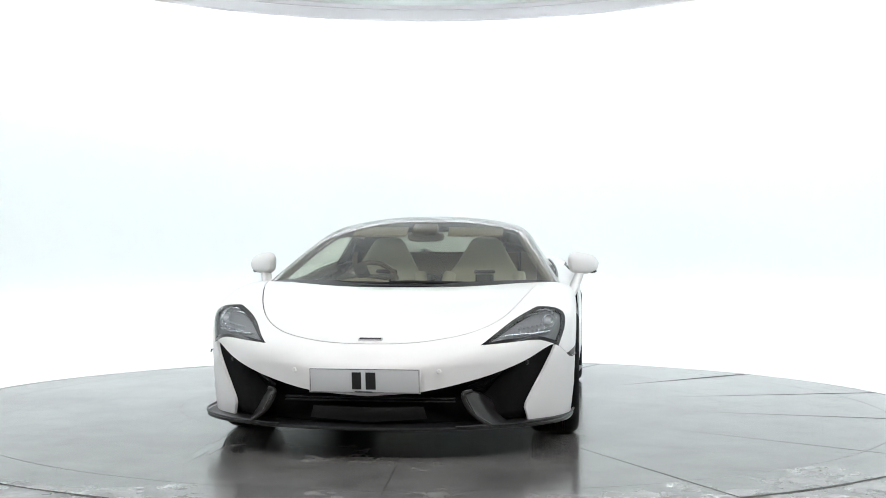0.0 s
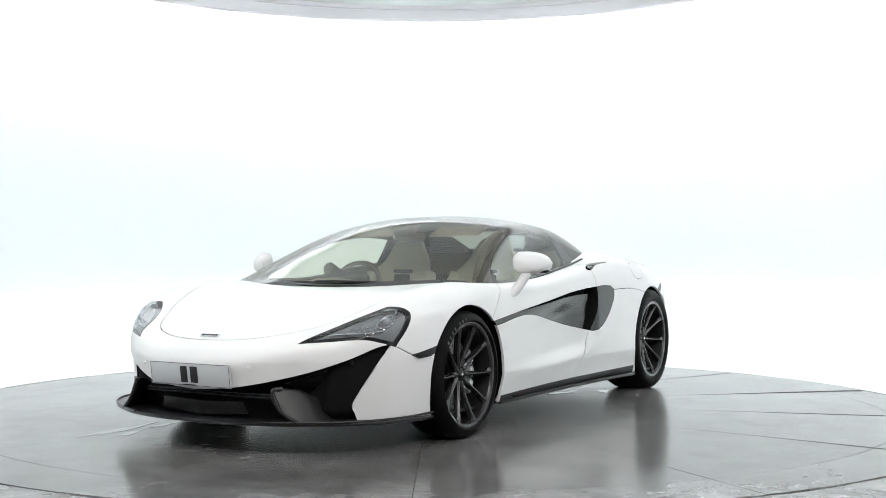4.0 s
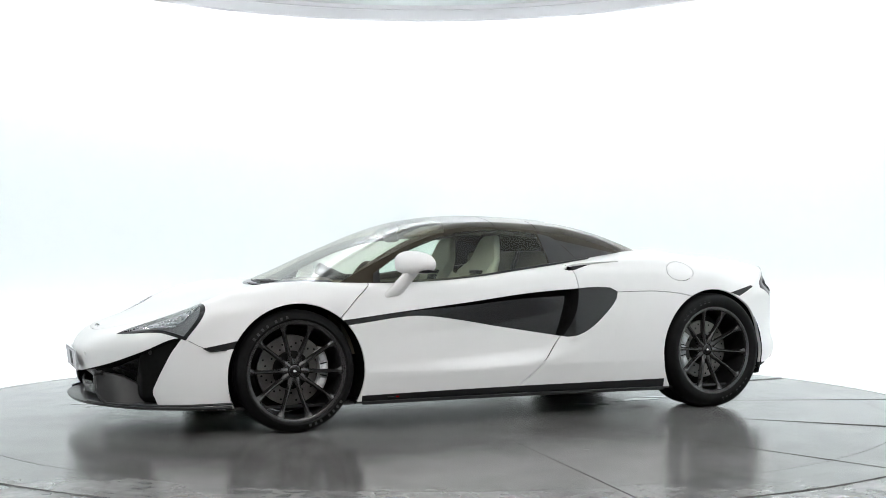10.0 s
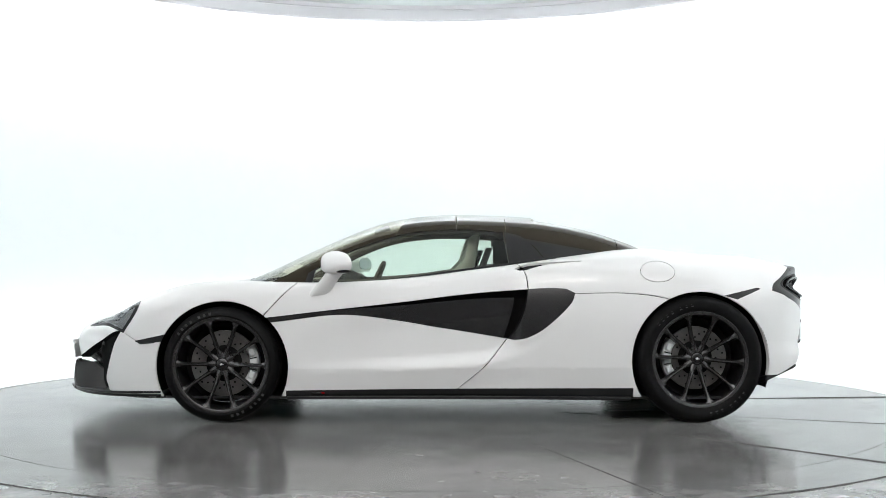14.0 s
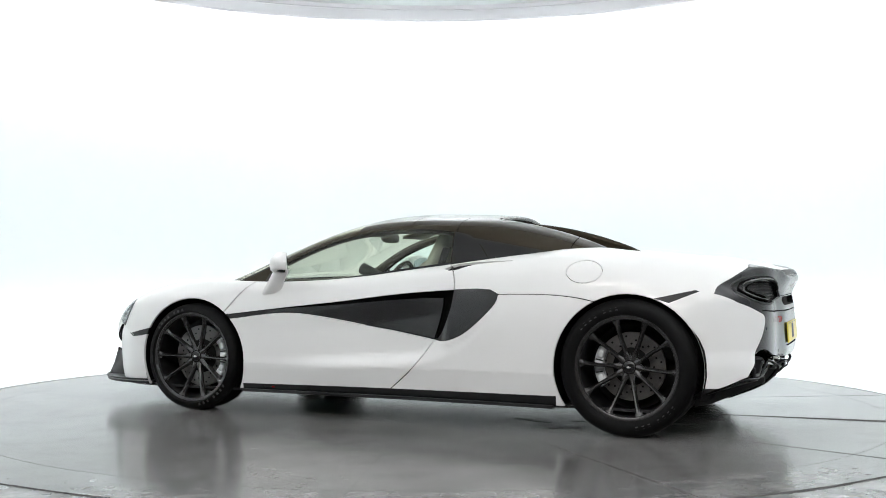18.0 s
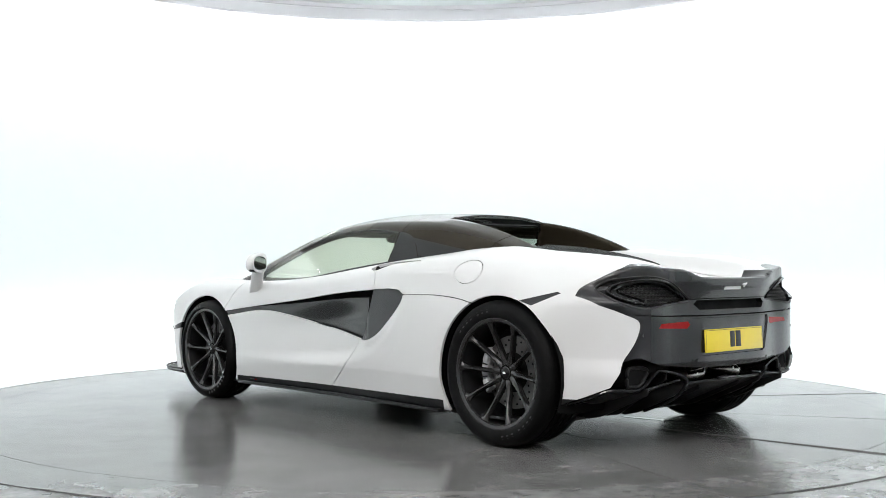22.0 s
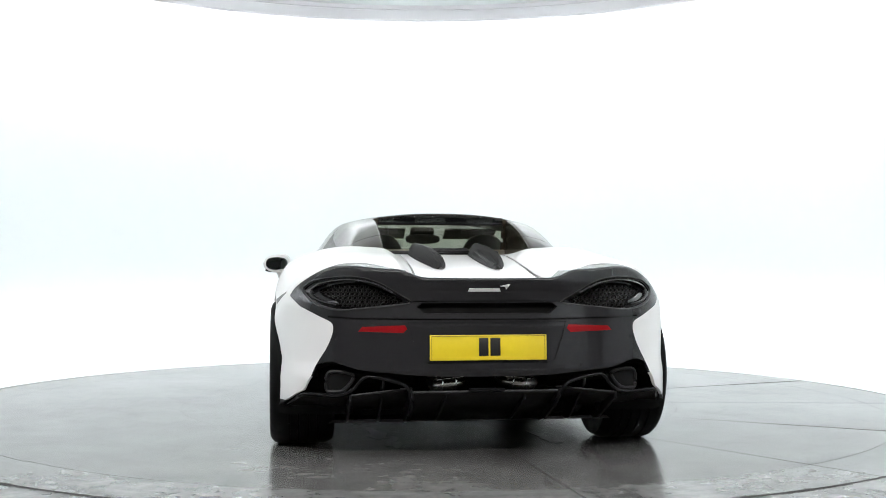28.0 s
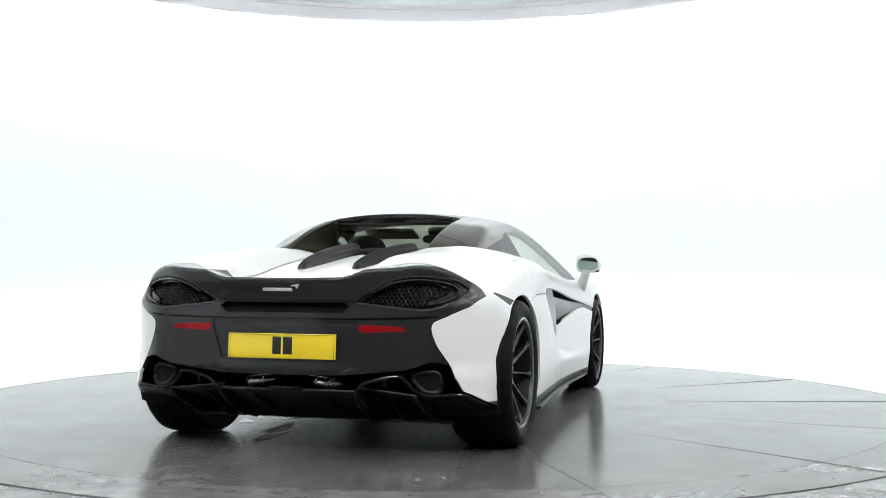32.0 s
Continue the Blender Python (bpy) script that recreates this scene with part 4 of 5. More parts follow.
body.bm.free()
shell.bm.free()
cab.bm.free()


# ---- wheels ----
TYRE_MARK = material("raised_tyre_lettering", (0.018, 0.018, 0.0185), 0.5, grain=0.1, scale=300)

def build_wheel(name, radius, rim_r, width, dish, label):
    """A wheel turned about y, its outer face towards +y at y = 0."""
    wheel = new(name)
    wheel.parent = car
    tagged(wheel, label)
    w = width
    tyre = [(rim_r - 0.006, -0.012), (rim_r + 0.004, -0.002), (rim_r + 0.018, 0.006), (radius - 0.045, 0.012), (radius - 0.022, 0.004), (radius - 0.006, -0.014), (radius, -0.034)]
    for k in range(1, 5):
        y = -0.034 - (w - 0.068) * k / 5
        tyre += [(radius, y + 0.006), (radius - 0.006, y + 0.004), (radius - 0.006, y - 0.004), (radius, y - 0.006)]
    tyre += [(radius, -w + 0.034), (radius - 0.02, -w), (rim_r + 0.02, -w), (rim_r - 0.006, -w + 0.01)]
    part("tyre", lathe(tyre, 96), RUBBER, wheel)
    mid_r = (rim_r + radius) / 2 - 0.004
    for k in range(14):
        a = radians((18 if k < 7 else 196) + 6.2 * (k % 7) + (4 if k % 7 > 3 else 0))
        bar = box((0.013, 0.002, 0.016), (0, 0, 0), 0.0006)
        bmesh.ops.transform(bar, matrix=pose(mid_r * math.cos(a), 0.0098, mid_r * math.sin(a), 0, 90 - math.degrees(a), 0), verts=bar.verts)
        part("sidewall_bar", bar, TYRE_MARK, wheel, "", False)
    barrel = [(rim_r - 0.004, -0.004), (rim_r + 0.004, -0.002), (rim_r + 0.002, -0.008), (rim_r - 0.010, -0.012), (rim_r - 0.016, -0.03), (rim_r - 0.022, -0.10), (rim_r - 0.030, -w + 0.02), (rim_r - 0.004, -w + 0.008)]
    rim = part("rim", lathe(barrel, 96), BARREL, wheel)
    part("rim_lip", lathe([(rim_r - 0.017, -0.016), (rim_r - 0.013, -0.005), (rim_r - 0.003, -0.0005), (rim_r + 0.005, -0.0005), (rim_r + 0.006, -0.006)], 96), ALLOY, rim)
    for k in range(10):
        bm = bmesh.new()
        a = 2 * math.pi * (k // 2) / 5 + radians(17.5 if k % 2 else -17.5)
        rows = []
        for r, half, thick in ((0.036, 0.021, 0.030), (0.056, 0.0165, 0.031), (0.08, 0.0125, 0.031), (0.14, 0.0098, 0.031), (0.20, 0.0100, 0.030), (rim_r - 0.040, 0.0125, 0.028), (rim_r - 0.024, 0.018, 0.024), (rim_r - 0.012, 0.028, 0.020)):
            front = -0.005 - (dish + 0.006) * (1 - (r / rim_r) ** 1.5)
            bend = a + 0.03 * math.sin(r / rim_r * math.pi) * (1 if k % 2 else -1)
            u, v = Vector((math.cos(bend), 0, math.sin(bend))), Vector((-math.sin(bend), 0, math.cos(bend)))
            rows.append([bm.verts.new(u * r + v * h + Vector((0, f, 0))) for h, f in ((-half, front - thick), (-half, front - 0.009), (-half * 0.34, front), (half * 0.34, front), (half, front - 0.009), (half, front - thick))])
        for p, q in zip(rows, rows[1:]):
            for i in range(6):
                bm.faces.new((p[i], p[(i + 1) % 6], q[(i + 1) % 6], q[i]))
        bm.faces.new(rows[0][::-1])
        bm.faces.new(rows[-1])
        part("spoke", bm, ALLOY, rim)
    d = dish - 0.0145
    hub = part("hub", lathe([(0.0, -0.018 - d), (0.024, -0.018 - d), (0.031, -0.022 - d), (0.034, -0.030 - d), (0.062, -0.040 - d), (0.066, -0.065 - d)], 40), ALLOY, wheel)
    part("hub_cap", lathe([(0.0, -0.0145 - d), (0.022, -0.0150 - d), (0.0265, -0.018 - d)], 28), GLOSS, hub, "gloss black hub cap")
    mark = prism([(-0.011, -0.003), (-0.004, -0.008), (0.013, 0.004), (0.002, 0.001), (-0.003, 0.007)], 0, 0.002)
    bmesh.ops.transform(mark, matrix=pose(0, -0.0150 - d, 0, 90, 0, 180), verts=mark.verts)
    part("emblem", mark, SILVER, hub, "silver swoosh emblem", smooth=False)
    for k in range(5):
        a = 2 * math.pi * (k + 0.5) / 5
        b = lathe([(0.0, 0.006), (0.008, 0.004), (0.009, -0.01)], 6)
        bmesh.ops.translate(b, verts=b.verts, vec=(0.050 * math.cos(a), -0.037 - d, 0.050 * math.sin(a)))
        part("bolt", b, STEEL, hub)
    return wheel


def build_brake(parent, cx, cy, cz, radius, caliper_turn):
    disc = part("brake_disc", lathe([(radius * 0.55, -0.012), (radius, -0.012), (radius, -0.040), (radius * 0.55, -0.040)], 64, close=True), DISC, parent, "drilled ventilated brake disc")
    hat = part("disc_hat", lathe([(0.0, 0.0), (radius * 0.42, -0.002), (radius * 0.5, -0.012), (radius * 0.56, -0.014)], 40), MATT, disc)
    # added matt disc behind the brake, stands in for shade inside the barrel
    part("wheel_shade_disc", lathe([(0.0, -0.075), (0.20, -0.075), (0.224, -0.070), (0.224, -0.076), (0.0, -0.081)], 48), MATT, disc, "added black disc that darkens the inside of the wheel")
    for i in range(36):
        a, r = 2 * math.pi * i / 36, radius * (0.66 + 0.11 * (i % 3))
        b = lathe([(0.0, -0.0112), (0.0055, -0.0112), (0.0055, -0.014)], 8)
        bmesh.ops.translate(b, verts=b.verts, vec=(r * math.cos(a), 0, r * math.sin(a)))
        part("drill_hole", b, MATT, disc)
    bm = bmesh.new()
    rows = []
    for k in range(15):
        a = radians(-36 + 72 * k / 14)
        bulge = 0.006 * math.cos(k * math.pi / 3.5)
        rows.append([bm.verts.new((r * math.cos(a), y, r * math.sin(a))) for r, y in ((radius * 0.79, 0.0 + bulge), (radius * 0.82, 0.016 + bulge), (radius * 1.02, 0.016 + bulge), (radius * 1.08, 0.006), (radius * 1.08, -0.06), (radius * 0.79, -0.06))])
    for p, q in zip(rows, rows[1:]):
        for i in range(6):
            bm.faces.new((p[i], p[(i + 1) % 6], q[(i + 1) % 6], q[i]))
    bm.faces.new(rows[0][::-1])
    bm.faces.new(rows[-1])
    cal = part("brake_caliper", bm, CALIPER, parent, "silver painted brake caliper")
    for k in (-22, 0, 22):
        a = radians(k)
        lump = box((radius * 0.19, 0.020, radius * 0.24), (0, 0, 0), 0.008, seg=3)
        bmesh.ops.transform(lump, matrix=pose(radius * 0.93 * math.cos(a), 0.016, radius * 0.93 * math.sin(a), 0, -k, 0), verts=lump.verts)
        part("piston_housing", lump, CALIPER, cal)
    for k in (-11, 11):
        a = radians(k)
        part("caliper_slot", box((radius * 0.22, 0.008, 0.007), (radius * 0.93 * math.cos(a), 0.020, radius * 0.93 * math.sin(a)), 0.002, (0, -k, 0)), INK, cal)
    for ob, turn in ((disc, 0), (cal, caliper_turn)):
        ob.matrix_basis = pose(cx, cy, cz, 0, turn, 0)
    return disc, cal


wheel_front = build_wheel("front_wheel", 0.321, 0.262, 0.235, 0.042, "dark ten-spoke front alloy wheel")
wheel_front.matrix_basis = pose(1.332, 0.928, 0.321, 0, -19, 0)
wheel_rear = build_wheel("rear_wheel", 0.353, 0.264, 0.29, 0.064, "dark ten-spoke rear alloy wheel")
wheel_rear.matrix_basis = pose(-1.332, 0.946, 0.353, 0, -22, 0)
for w, m in ((wheel_front, pose(1.332, -0.928, 0.321, 0, 20, 180)), (wheel_rear, pose(-1.332, -0.946, 0.353, 0, 11, 180))):
    copy_thing(w, m)
build_brake(car, 1.332, 0.824, 0.321, 0.185, 180)
build_brake(car, -1.332, 0.832, 0.353, 0.178, 0)
for src in [o for o in car.children if o.name in ("brake_disc", "brake_caliper", "brake_disc.001", "brake_caliper.001")]:
    x, y, z = src.location
    turn = 180 if src.name.startswith("brake_caliper") and x < 0 else 0
    copy_thing(src, pose(x, -y, z, 0, turn, 180))
# arch liners
for cx, cz, r, out in ((1.325, 0.308, 0.385, 0.907), (-1.335, 0.345, 0.404, 0.922)):
    for s in (1, -1):
        bm = bmesh.new()
        rows = []
        for k in range(25):
            a = radians(-22 + 224 * k / 24)
            rows.append([bm.verts.new((cx + rr * math.cos(a), s * y, cz + rr * math.sin(a))) for rr, y in ((r - 0.0145, out), (r - 0.004, out - 0.03), (r + 0.012, out - 0.06), (r + 0.012, 0.58), (0.10, 0.57))])
        for p, q in zip(rows, rows[1:]):
            for i in range(4):
                bm.faces.new((p[i], p[i + 1], q[i + 1], q[i]))
        part("arch_liner", bm, MATT, car, "matt black arch liner")


# ---- front details ----
def plate_mesh(corners, thick, bm=None):
    """A flat four-sided (or more) plate with a thickness along its normal."""
    bm = bm or bmesh.new()
    p = [Vector(c) for c in corners]
    n = (p[1] - p[0]).cross(p[2] - p[0]).normalized() * thick / 2
    a, b = [bm.verts.new(v + n) for v in p], [bm.verts.new(v - n) for v in p]
    bm.faces.new(a)
    bm.faces.new(b[::-1])
    for i in range(len(p)):
        j = (i + 1) % len(p)
        bm.faces.new((a[j], a[i], b[i], b[j]))
    return bm


def bevelled(bm, width=0.004, seg=2):
    bmesh.ops.remove_doubles(bm, verts=bm.verts, dist=1e-5)
    bmesh.ops.recalc_face_normals(bm, faces=bm.faces)
    sharp = [e for e in bm.edges if len(e.link_faces) == 2 and e.calc_face_angle(0) > 0.5]
    bmesh.ops.bevel(bm, geom=sharp, offset=width, segments=seg, affect="EDGES", profile=0.5, clamp_overlap=True)
    return bm


def flip_y(points):
    return [(x, -y, z) for x, y, z in points]


def mirrored(points, s):
    return [(x, y * s, z) for x, y, z in points]


front_edge = curve([(2.372, 0.0), (2.362, 0.2), (2.315, 0.40), (2.235, 0.57), (2.135, 0.72), (2.0, 0.835), (1.85, 0.893), (1.665, 0.912)], 4)
outline = [(x, y) for x, y in front_edge] + [(1.665, 0.5), (1.95, 0.3), (1.95, -0.3), (1.665, -0.5)] + [(x, -y) for x, y in front_edge[::-1][:-1]]
part("front_splitter", bevelled(prism(outline, 0.143, 0.157), 0.005), SATIN, car, "satin black front splitter")
for s in (1, -1):
    # raised edge of the splitter at the corner, and the winglet that stands on it
    lip = [(x, y * s, 0.160 + 0.012 * k / 24) for k, (x, y) in enumerate(front_edge[8:])]
    part("splitter_lip", tube(lip, 0.006, 8), SATIN, car)
    wing = mirrored([(2.278, 0.430, 0.302), (2.250, 0.448, 0.314), (2.150, 0.492, 0.296), (2.060, 0.545, 0.246), (2.030, 0.585, 0.178), (2.050, 0.602, 0.158), (2.245, 0.550, 0.158), (2.276, 0.476, 0.215)], s)
    part("winglet", bevelled(plate_mesh(wing, 0.016), 0.005), WINGLET, car, "dark grey glossy bumper winglet")
    part("winglet_edge", tube(mirrored(curve([(2.25, 0.465, 0.312), (2.280, 0.430, 0.298), (2.276, 0.470, 0.218), (2.245, 0.550, 0.160)], 4), s), 0.010, 8), WINGLET, car)
    # vane behind the winglet and the lamp-side duct
    part("duct_vane", bevelled(plate_mesh(mirrored([(2.20, 0.44, 0.33), (1.99, 0.72, 0.45), (1.90, 0.76, 0.40), (2.06, 0.50, 0.26)], s), 0.01), 0.003), GLOSS, car, "gloss black duct vane")
    # parking sensors
    for x, y, z, ry in ((2.326, 0.328, 0.404, 86), (2.045, 0.705, 0.425, 60)):
        b = lathe([(0.0, 0.003), (0.008, 0.0028), (0.0098, 0.0005), (0.0105, -0.004)], 20)
        bmesh.ops.transform(b, matrix=pose(x, y * s, z, 0, 0, -90 + s * (12 if y < 0.5 else 42)), verts=b.verts)
        part("parking_sensor", b, WHITE if y < 0.5 else SATIN, car)
# one shutter panel across the middle of the intake, folded at its centre
shutter = bmesh.new()
for s in (1, -1):
    plate_mesh(mirrored([(2.296, 0.0, 0.236), (2.266, 0.250, 0.241), (2.250, 0.268, 0.186), (2.278, 0.0, 0.171)], s), 0.012, shutter)
part("intake_shutter", shutter, BLADE, car, "gloss black folded intake shutter", smooth=False)
for z in (0.262, 0.276):
    part("intake_slat", box((0.03, 0.78, 0.008), (2.235, 0, z), 0.003), SATIN, car)
# number plates: plain plates with bars
front_plate = part("front_plate", box((0.006, 0.500, 0.111), (2.3565, 0, 0.362), 0.0028, (0, 8, 0)), PLATE_W, car, "white front plate with black bars")
for y, w in ((-0.035, 0.042), (0.028, 0.045)):
    part("plate_bar", box((0.003, w, 0.077), (2.3603, y, 0.362), 0.001, (0, 8, 0)), INK, front_plate, "black bar")
part("plate_bar", box((0.002, 0.080, 0.004), (2.3535, -0.005, 0.3135), 0.0005, (0, 8, 0)), INK, front_plate, "thin black bar")
for y0, y1, z0, z1 in ((-0.244, 0.244, 0.051, 0.0515), (-0.244, 0.244, -0.0515, -0.051), (-0.245, -0.2435, -0.051, 0.051), (0.2435, 0.245, -0.051, 0.051)):
    part("plate_border", box((0.002, max(y1 - y0, 0.0018), max(z1 - z0, 0.0018)), (2.3595 + 0.14 * ((z0 + z1) / 2), (y0 + y1) / 2, 0.362 + (z0 + z1) / 2), 0, (0, 8, 0)), INK, front_plate)
badge = part("nose_badge", box((0.022, 0.112, 0.008), (2.2215, 0, 0.5365), 0.003, (0, 24, 0)), CHROME, car, "small silver nose badge")
part("badge_inlay", box((0.012, 0.100, 0.004), (2.2235, 0, 0.5405), 0.001, (0, 24, 0)), INK, badge, "black inlay")


# headlamp insides
def body_point(y, z, x0=2.3, deep=0.0):
    """The place on the car's skin ahead of (y, z), and so much behind it."""
    xs = np.linspace(x0, 1.5, 400)
    v = body_solid(xs, np.full_like(xs, y), np.full_like(xs, z))
    i = int(np.argmax(v < 0))
    return Vector((float(xs[i]) - deep, y, z))


for s in (1, -1):
    rows = ((0.665, 0.575, 6, 0.020), (0.668, 0.556, 6, 0.020))
    for y0, z0, n, pitch in rows:
        for k in range(n):
            p = body_point(y0 + pitch * k, z0 + 0.004 * k, deep=0.016)
            part("led_cell", box((0.012, 0.014, 0.011), (p.x, p.y * s, p.z), 0.003, (0, 15, -30 * s)), LED, car, "clear led cell")
    ring_pts = [body_point(0.795 + 0.026 * math.cos(a), 0.607 + 0.030 * math.sin(a), deep=0.013) for a in np.linspace(0, 2 * math.pi, 21)[:-1]]
    part("lamp_ring", tube([(p.x, p.y * s, p.z) for p in ring_pts], 0.004, 6, close=True), LAMP, car, "silver lamp ring")
    c0 = body_point(0.795, 0.607, deep=0.024)
    b = lathe([(0.0, 0.014), (0.010, 0.011), (0.019, 0.002), (0.021, -0.01)], 24)
    bmesh.ops.transform(b, matrix=pose(c0.x, c0.y * s, c0.z, 0, 0, -90 + 38 * s), verts=b.verts)
    part("lamp_projector", b, LED, car, "clear lamp projector")
    for pts, r in (([(0.60, 0.580), (0.66, 0.622), (0.73, 0.652), (0.79, 0.660), (0.818, 0.64)], 0.006), ([(0.60, 0.548), (0.66, 0.552), (0.74, 0.556), (0.80, 0.565)], 0.005), ([(0.63, 0.600), (0.70, 0.634), (0.76, 0.645)], 0.004)):
        q = [body_point(a, b2, deep=0.013) for a, b2 in curve(pts, 4)]
        part("light_guide", tube([(p.x, p.y * s, p.z) for p in q], r, 6), LAMP, car, "silver light guide")


# ---- mirrors ----
def loft(rings, caps=True):
    bm = bmesh.new()
    vs = [[bm.verts.new(p) for p in r] for r in rings]
    for a, c in zip(vs, vs[1:]):
        m = len(a)
        for i in range(m):
            bm.faces.new((a[i], a[(i + 1) % m], c[(i + 1) % m], c[i]))
    if caps:
        bm.faces.new(vs[0][::-1])
        bm.faces.new(vs[-1])
    return bm


def oval(centre, ry, rz, n=20, power=2.6, tilt=0.0):
    out = []
    for k in range(n):
        a = 2 * math.pi * k / n
        c, s = math.cos(a), math.sin(a)
        y, z = ry * abs(c) ** (2 / power) * (1 if c > 0 else -1), rz * abs(s) ** (2 / power) * (1 if s > 0 else -1)
        out.append((centre[0] + tilt * z, centre[1] + y, centre[2] + z))
    return out


def swept_back(x, y):
    """A mirror head that is short along the car and slants back outwards."""
    return 0.70 + (x - 0.70) * 0.62 - 0.55 * (y - 0.965)


for s in (1, -1):
    rings = []
    for x, cy, cz, ry, rz in ((0.796, 0.962, 0.872, 0.012, 0.010), (0.788, 0.962, 0.874, 0.041, 0.030), (0.765, 0.962, 0.880, 0.066, 0.046), (0.73, 0.963, 0.885, 0.081, 0.056), (0.69, 0.964, 0.888, 0.088, 0.061), (0.645, 0.965, 0.888, 0.089, 0.062), (0.612, 0.965, 0.887, 0.084, 0.058), (0.606, 0.965, 0.887, 0.079, 0.052)):
        rings.append([(swept_back(px, py), py * s, pz - 0.16 * (py - 0.965) * (1 if pz > cz else -0.3)) for px, py, pz in oval((x, cy, cz), ry, rz, 24, 2.6, 0.10)])
    mirror = part("door_mirror", loft(rings), WHITE, car, "white door mirror with black base")
    glass_ring = [[(swept_back(px, py), py * s, pz) for px, py, pz in oval((x, 0.965, 0.887), ry, rz, 24, 2.6, 0.10)] for x, ry, rz in ((0.6055, 0.072, 0.043), (0.602, 0.071, 0.042))]
    part("mirror_glass", loft(glass_ring), MIRROR, mirror, "mirror glass")
    lens_ring = [[(swept_back(px, py), py * s, pz) for px, py, pz in oval((x, 0.987, 0.842), ry, rz, 16, 2.4)] for x, ry, rz in ((0.62, 0.05, 0.012), (0.66, 0.058, 0.013), (0.70, 0.05, 0.010), (0.72, 0.03, 0.006))]
    part("mirror_base", loft(lens_ring), GLOSS, mirror, "gloss black mirror base")
    stalk = []
    for t in np.linspace(0, 1, 7):
        cx, cy, cz = 0.800 - 0.105 * t, 0.885 + 0.060 * t ** 0.8, 0.705 + 0.135 * t
        hx, hy = 0.066 - 0.010 * math.sin(t * math.pi * 0.6), 0.034 - 0.008 * t
        stalk.append([(cx + hx * math.cos(a), (cy + hy * math.sin(a)) * s, cz - 0.01 * math.cos(a)) for a in np.linspace(0, 2 * math.pi, 17)[:-1]])
    part("mirror_arm", loft(stalk), WHITE, mirror)


# ---- wipers and scuttle ----
scuttle = curve([(1.315, 0.0), (1.282, 0.3), (1.19, 0.60), (1.105, 0.765)], 4)
strip = [(x, y, 0.764 + 0.018 * (y / 0.8) ** 2) for x, y in scuttle]
part("scuttle_panel", tube(flip_y(strip[::-1])[:-1] + strip, 0.016, 8, flat=0.4), SATIN, car, "black scuttle below the windscreen")
for y0, y1 in ((-0.08, 0.60), (-0.62, 0.04)):
    ys = np.linspace(y0, y1, 10)
    pts = []
    for y in ys:
        x = 1.292 - 0.215 * (y / 0.8) ** 2
        pts.append((x, y, float(0.780 + 0.006 * math.cos((y - y0) * 4))))
    arm = part("wiper", tube(pts, 0.007, 6), SATIN, car, "black windscreen wiper")
    part("wiper_blade", tube([(x - 0.012, y, z + 0.002) for x, y, z in pts[1:]], 0.006, 5), MATT, arm)


# ---- cabin insides ----
def build_seat():
    seat = new("seat")
    seat.parent = car
    tagged(seat, "cream leather bucket seat")
    rings = []
    for z, half, x, t in ((0.30, 0.21, 0.06, 0.10), (0.42, 0.235, 0.045, 0.11), (0.60, 0.25, 0.01, 0.11), (0.72, 0.258, -0.022, 0.105), (0.79, 0.245, -0.040, 0.095), (0.85, 0.212, -0.055, 0.088), (0.91, 0.172, -0.070, 0.08), (0.97, 0.138, -0.085, 0.072), (1.02, 0.112, -0.098, 0.064), (1.048, 0.088, -0.108, 0.05), (1.062, 0.055, -0.116, 0.028)):
        ring = []
        for a in np.linspace(0, 2 * math.pi, 25)[:-1]:
            c, s = math.cos(a), math.sin(a)
            y = half * abs(c) ** 0.65 * (1 if c > 0 else -1)
            wing = 0.075 * (abs(y) / half) ** 3 * (1 if z < 0.9 else 0.3)
            ring.append((x + (t * 0.5) * abs(s) ** 0.7 * (1 if s > 0 else -1) + wing, y, z))
        rings.append(ring)
    part("backrest", loft(rings), LEATHER, seat)
    for s in (1, -1):
        part("side_bolster", tube(curve([(0.11, 0.225 * s, 0.32), (0.13, 0.245 * s, 0.5), (0.10, 0.250 * s, 0.68), (0.03, 0.225 * s, 0.82)], 4), 0.042, 10), LEATHER, seat)
    part("harness_slot", box((0.05, 0.14, 0.022), (0.0, 0, 0.835), 0.009, (0, -12, 0)), DASH, seat, "dark slot below the headrest")
    part("back_panel", box((0.03, 0.12, 0.13), (0.028, 0, 0.755), 0.012, (0, -12, 0)), DASH, seat, "dark centre panel")
    part("cushion", box((0.50, 0.42, 0.13), (0.30, 0, 0.30), 0.05, (0, -6, 0), seg=4), LEATHER, seat)
    for s in (1, -1):
        part("cushion_bolster", tube(curve([(0.10, 0.215 * s, 0.35), (0.30, 0.225 * s, 0.38), (0.52, 0.205 * s, 0.36)], 4), 0.05, 10), LEATHER, seat)
    return seat


seat = build_seat()
seat.matrix_basis = pose(0, 0.325, 0)
copy_thing(seat, pose(0, -0.325, 0))
dash_rings = []
for y in np.linspace(-0.70, 0.70, 15):
    top = 0.775 + (0.030 * math.exp(-((y + 0.33) / 0.16) ** 2)) - 0.04 * (y / 0.7) ** 4
    back = 0.62 - 0.06 * math.cos(y * 2)
    dash_rings.append([(1.25 - 0.25 * (y / 0.75) ** 2, y, 0.735), (1.05 - 0.2 * (y / 0.75) ** 2, y, top - 0.02), (0.85, y, top), (0.72, y, top - 0.005), (back + 0.04, y, top - 0.05), (back, y, top - 0.16), (back + 0.12, y, 0.40), (1.0, y, 0.38)])
dash = part("dashboard", loft(dash_rings), BEIGE, car, "brown leather dashboard")
